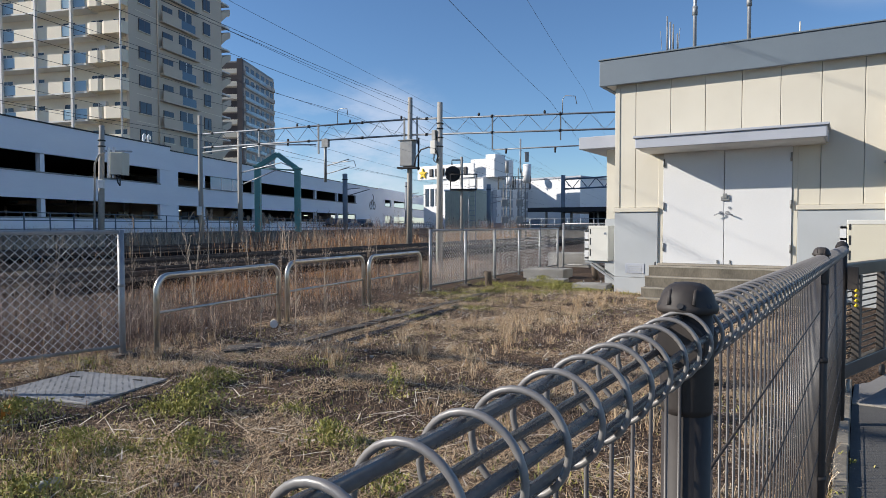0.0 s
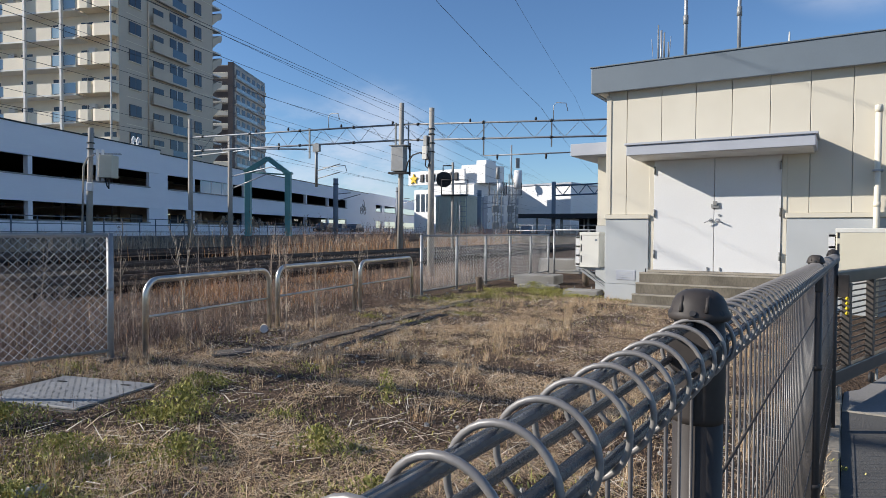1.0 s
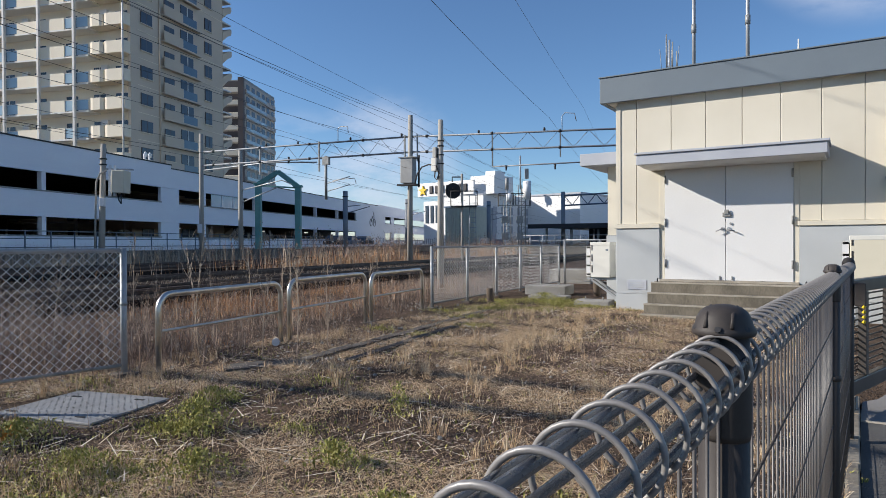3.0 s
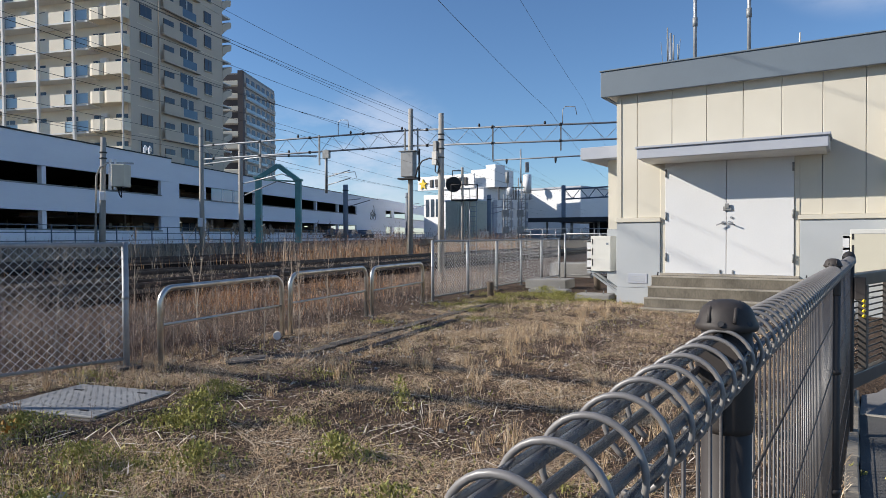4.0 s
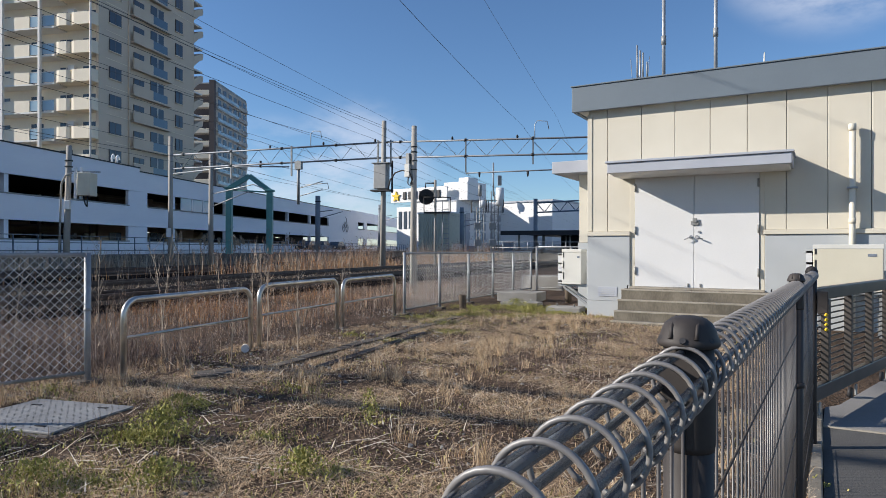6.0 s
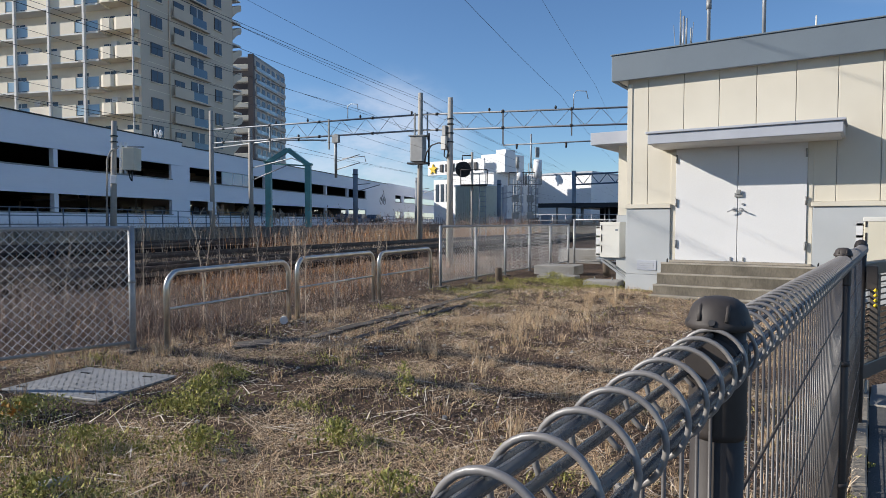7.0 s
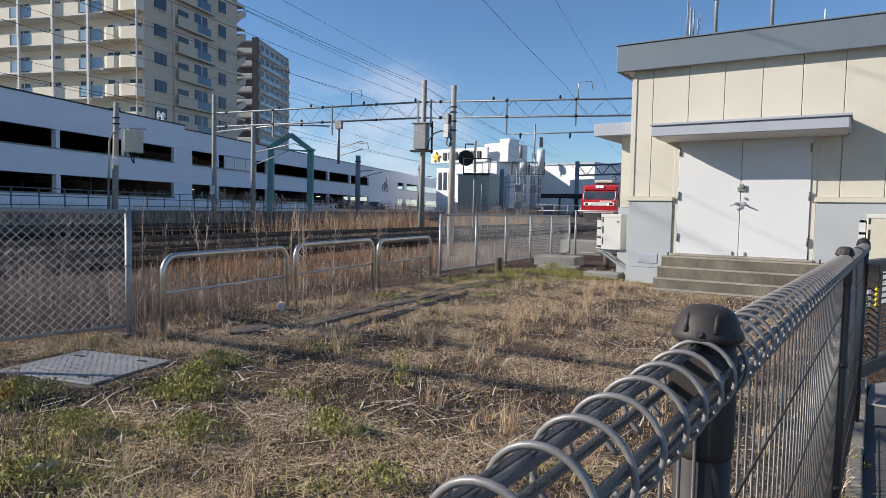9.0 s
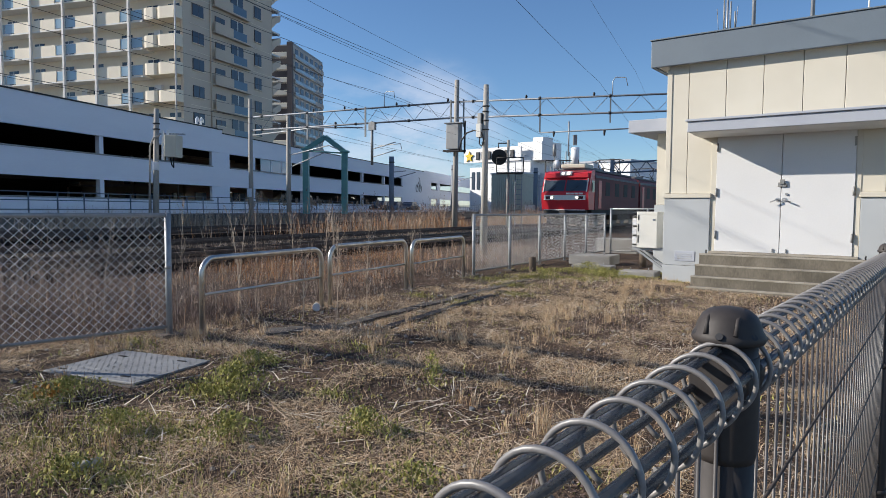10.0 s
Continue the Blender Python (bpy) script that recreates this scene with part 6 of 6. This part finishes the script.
def brush():
    # dark brambles behind the first fence: a low dark tangle under paler twigs
    inside = lambda x, y: np.where(x < -5.95 - 0.175 * (3.62 - np.minimum(y, 3.6)) - 0.08, 1, 0) * np.where(x > -11.6, 1, 0)
    x, y = scatter(60000, -12.5, -6.0, -3.0, 5.5, lambda x, y: inside(x, y) * (0.15 + 0.85 * lump(x, y, 1.5, 11)))
    n = len(x)
    blades("dead_brambles", grounded(x, y), rng.gamma(3, 0.05, n).clip(0.05, 0.5), rng.uniform(0.002, 0.005, n), np.full(n, 1.5), "dead", "tangled dead brambles behind the fence", "brambles", 0.4, 0.1)
    x, y = scatter(2600, -12.5, -6.0, -3.0, 5.5, lambda x, y: inside(x, y) * np.clip(lump(x, y, 1.3, 14) * 1.6 - 0.3, 0, 1))
    sprigs("bramble_twigs", x, y, rng.gamma(5, 0.075, len(x)).clip(0.12, 0.75), "twig", "pale branching twigs among brambles", 14, (0.002, 0.0042))
    # between the barriers and the line: bare dark soil, fine dead weeds, patches of rusty grass
    strip = lambda x, y: np.where(x < bx(y) + 0.1, 1, 0) * np.where(x > -12.2 - 0.123 * (y - 10), 1, 0)
    x, y = scatter(66000, -13.0, -5.6, 3.2, 20.0, lambda x, y: strip(x, y) * (0.04 + 0.96 * np.clip(lump(x, y, 2.3, 12) * 1.8 - 0.45, 0, 1)) * np.clip(1.2 - y / 26, 0.3, 1))
    n = len(x)
    edge = np.clip((bx(y) - x) / 1.2, 0.15, 1)
    red = rng.uniform(0, 1, n) < 0.06 + 0.9 * lump(x, y, 0.9, 13) * np.where((y > 6.3) & (y < 14), 1, 0.10)
    Pn = grounded(x, y)
    hh = rng.gamma(4, 0.085, n).clip(0.06, 0.8) * edge * np.clip(1.5 - (bx(y) - x) / 4.5, 0.3, 1) * (0.4 + 1.0 * lump(x, y, 1.7, 71))
    blades("rusty_grass", Pn[red], hh[red] * 0.9, rng.uniform(0.002, 0.0055, red.sum()), np.full(red.sum(), 0.7), "rust", "tall rust-coloured dry grass beside the line", "grass", 0.5)
    blades("dry_grass", Pn[~red], hh[~red] * 0.38, rng.uniform(0.002, 0.005, (~red).sum()), np.full((~red).sum(), 1.5), "twig", "tangled bleached dry weeds beside the line", "grass", 0.3, 0.1)
    x, y = scatter(5200, -12.5, -5.5, 3.4, 16.0, lambda x, y: strip(x, y) * np.clip(lump(x, y, 1.2, 15) * 1.8 - 0.45, 0.03, 1) * np.clip(1.3 - (bx(y) - x) / 6, 0.25, 1))
    h = rng.gamma(5, 0.075, len(x)).clip(0.10, 0.85) * np.clip((bx(y) - x) / 0.9, 0.3, 1)
    half = rng.uniform(0, 1, len(x)) < 0.6
    sprigs("weed_sprigs", x[half], y[half], h[half], "twig", "branching pale dead weeds beside the line", 12, (0.002, 0.004))
    sprigs("dark_sprigs", x[~half], y[~half], h[~half] * 0.8, "dead", "branching dark dead weeds beside the line", 12, (0.002, 0.004))
    x, y = scatter(40000, -12.5, -5.5, 3.2, 14.0, lambda x, y: strip(x, y) * lump(x, y, 1.8, 16))
    n = len(x)
    blades("strip_litter", grounded(x, y, 0.004), rng.uniform(0.012, 0.05, n), rng.uniform(0.008, 0.022, n), np.full(n, 1.5), "dead", "dead leaves and bark on dark soil", "leaf litter", 0.1, 0.8)
    # pale strip between the tracks, and growth beyond them
    u, v = rng.uniform(-3.0, -1.2, 26000), rng.uniform(-16, 60, 26000)
    q = [TRACK @ Vector((a, b, 0.0)) for a, b in zip(u, v)]
    blades("track_grass", np.array(q), rng.gamma(4, 0.045, len(q)).clip(0.05, 0.4), rng.uniform(0.006, 0.014, len(q)), np.full(len(q), 0.9), "pale", "bleached grass strip between the tracks", "grass", 0.5)
    u, v = rng.uniform(-9.6, -6.2, 42000), rng.uniform(-12, 75, 42000)
    k = rng.uniform(0, 1, 42000) < (0.03 + 0.97 * np.clip((v - 9) / 12, 0, 1)) * (0.15 + 0.85 * lump(u * 2, v, 0.6, 31))
    u, v = u[k], v[k]
    q = np.array([TRACK @ Vector((a, b, 0.0)) for a, b in zip(u, v)])
    h = rng.gamma(5, 0.18, len(q)).clip(0.25, 1.9) * np.clip(0.55 + (v + 8) / 45, 0.5, 1.0) * (0.55 + 0.6 * lump(u * 2, v, 0.8, 32))
    r = rng.uniform(0, 1, len(q)) < 0.6
    blades("red_reeds", q[r], h[r], rng.uniform(0.008, 0.018, r.sum()), np.full(r.sum(), 0.4), "rust", "tall reddish reeds between the tracks", "reeds", 0.5)
    blades("pale_reeds", q[~r], h[~r] * 1.1, rng.uniform(0.010, 0.022, (~r).sum()), np.full((~r).sum(), 0.35), "pale", "tall pale reeds between the tracks", "reeds", 0.5)
    tall = q[h > 0.9][:1500]
    ht = h[h > 0.9][:1500]
    m = 7
    P = np.repeat(tall, m, 0) + np.stack([rng.normal(0, 0.05, len(tall) * m), rng.normal(0, 0.05, len(tall) * m), np.repeat(ht, m) * rng.uniform(0.8, 1.08, len(tall) * m)], 1)
    blades("reed_heads", P, rng.uniform(0.06, 0.16, len(P)), rng.uniform(0.012, 0.03, len(P)), np.full(len(P), 0.9), "dead", "brown feathery reed heads", "reeds", 0.5)
    # growth along the foot of the retaining wall, with plumes
    n = 9000
    u, v = rng.uniform(-12, 75, n), -8.7 - rng.gamma(2, 0.5, n)
    k = rng.uniform(0, 1, n) < lump(u, v, 0.5, 15)
    q = np.array([GAR @ Vector((a, b, 0.0)) for a, b in zip(u[k], v[k])])
    blades("wall_foot_reeds", q, rng.uniform(0.5, 1.5, len(q)), rng.uniform(0.012, 0.03, len(q)), np.full(len(q), 0.4), "pale", "pale reeds along the retaining wall", "reeds", 0.5)
    P = []
    for u0, k in ((9, 7), (13.2, 6), (14.2, 5), (18, 9), (19.4, 6), (29, 6), (33, 5), (24, 4)):
        for _ in range(k):
            a, b, h = u0 + rng.normal(0, 0.5), -8.8 - rng.uniform(0, 0.4), rng.uniform(1.5, 2.4)
            m = 60
            P.append(np.stack([np.full(m, a) + rng.normal(0, 0.05, m), np.full(m, b) + rng.normal(0, 0.05, m), h + rng.uniform(-0.32, 0.05, m)], 1))
            P.append(np.stack([np.full(14, a), np.full(14, b), np.linspace(0, h - 0.3, 14)], 1))
    P = np.concatenate(P)
    q = np.array([GAR @ Vector(p) for p in P])
    blades("reed_plumes", q, rng.uniform(0.1, 0.3, len(q)), rng.uniform(0.012, 0.03, len(q)), np.full(len(q), 0.7), "pale", "fluffy pale reed plumes", "reeds", 0.5)
    # single tall dry stalks with side twigs near the barriers
    for x, y, h in ((-5.55, 5.55, 1.05), (-5.75, 5.2, 0.75), (-6.5, 4.9, 1.25), (-7.4, 5.5, 1.3), (-6.9, 7.5, 1.1), (-8.0, 7.0, 1.2), (-8.6, 8.4, 1.3), (-7.7, 9.6, 1.2), (-9.4, 9.4, 1.1), (-9.0, 11.5, 1.3), (-7.2, 3.6, 1.2), (-5.4, 5.9, 0.6), (-10.5, 8.2, 1.2), (-10.2, 6.4, 1.3), (-11.0, 10.5, 1.4)):
        s = thing("dry_stalk", pose(x, y, 0, 0, 0, rng.uniform(0, 360)), "tall dry weed stalk with thin twigs", "weed", "dry stalks")
        lean = rng.uniform(-0.12, 0.12)
        bm = T([(0, 0, 0), (lean * h * 0.4, 0.02, h * 0.5), (lean * h, 0, h)], [0.006, 0.005, 0.002], 5)
        for k in range(16):
            t = rng.uniform(0.25, 1.0)
            p = Vector((lean * h * t, 0.0, h * t))
            a = rng.uniform(0, 6.28)
            L = rng.uniform(0.06, 0.22)
            e = p + Vector((math.cos(a) * L * 0.6, math.sin(a) * L * 0.6, L))
            tube(bm, [p, (p + e) / 2 + Vector((0, 0, -0.02)), e], [0.003, 0.0025, 0.002], 4)
            for j in range(3):
                w = e + Vector((rng.normal(0, 0.012), rng.normal(0, 0.012), rng.normal(0, 0.015)))
                tube(bm, [e, w], [0.004, 0.001], 3)
        part("stem", bm, "pale", s)


yard_litter()
green_patches()
brush()


def stones():
    """Small pale stones and clods near the barriers and fences."""
    bm = bmesh.new()
    r = random.Random(5)
    for i in range(750):
        x, y = r.uniform(-6.3, -0.3), r.uniform(0.8, 11.5)
        if i % 3 == 0:
            x, y = bx(y) + r.uniform(-0.8, 0.6), y
        elif i % 3 == 1:
            y = r.uniform(4.8, 10.0)
            x = -4.75 - 0.16 * (y - 5.0) + r.gauss(0, 0.35)
        s = r.uniform(0.006, 0.022)
        ret = bmesh.ops.create_icosphere(bm, subdivisions=1, radius=s, matrix=pose(x, y, height(x, y) + s * 0.25, r.uniform(0, 90), r.uniform(0, 90), r.uniform(0, 90)))
        for v in ret["verts"]:
            v.co += Vector((r.uniform(-s, s), r.uniform(-s, s), r.uniform(-s, s))) * 0.25
    solo("loose_stones", bm, "concrete", "small loose stones and clods in the soil", "stones", "", "stuff")


stones()


def shadow_cables():
    """Two unseen cable bundles, added high over the yard to throw shadow bands on it."""
    for y0, k, z in ((-0.999, 0.1323, 6.6), (-0.35, 0.1242, 6.9)):
        bm = bmesh.new()
        tube(bm, [(x, y0 + k * x, z) for x in np.arange(-40, 31, 5.0)], 0.072, 8)
        solo("shadow_cable", bm, "wire", "unseen cable bundle added for its shadow", "cable", "cable bundles")


shadow_cables()

motions()
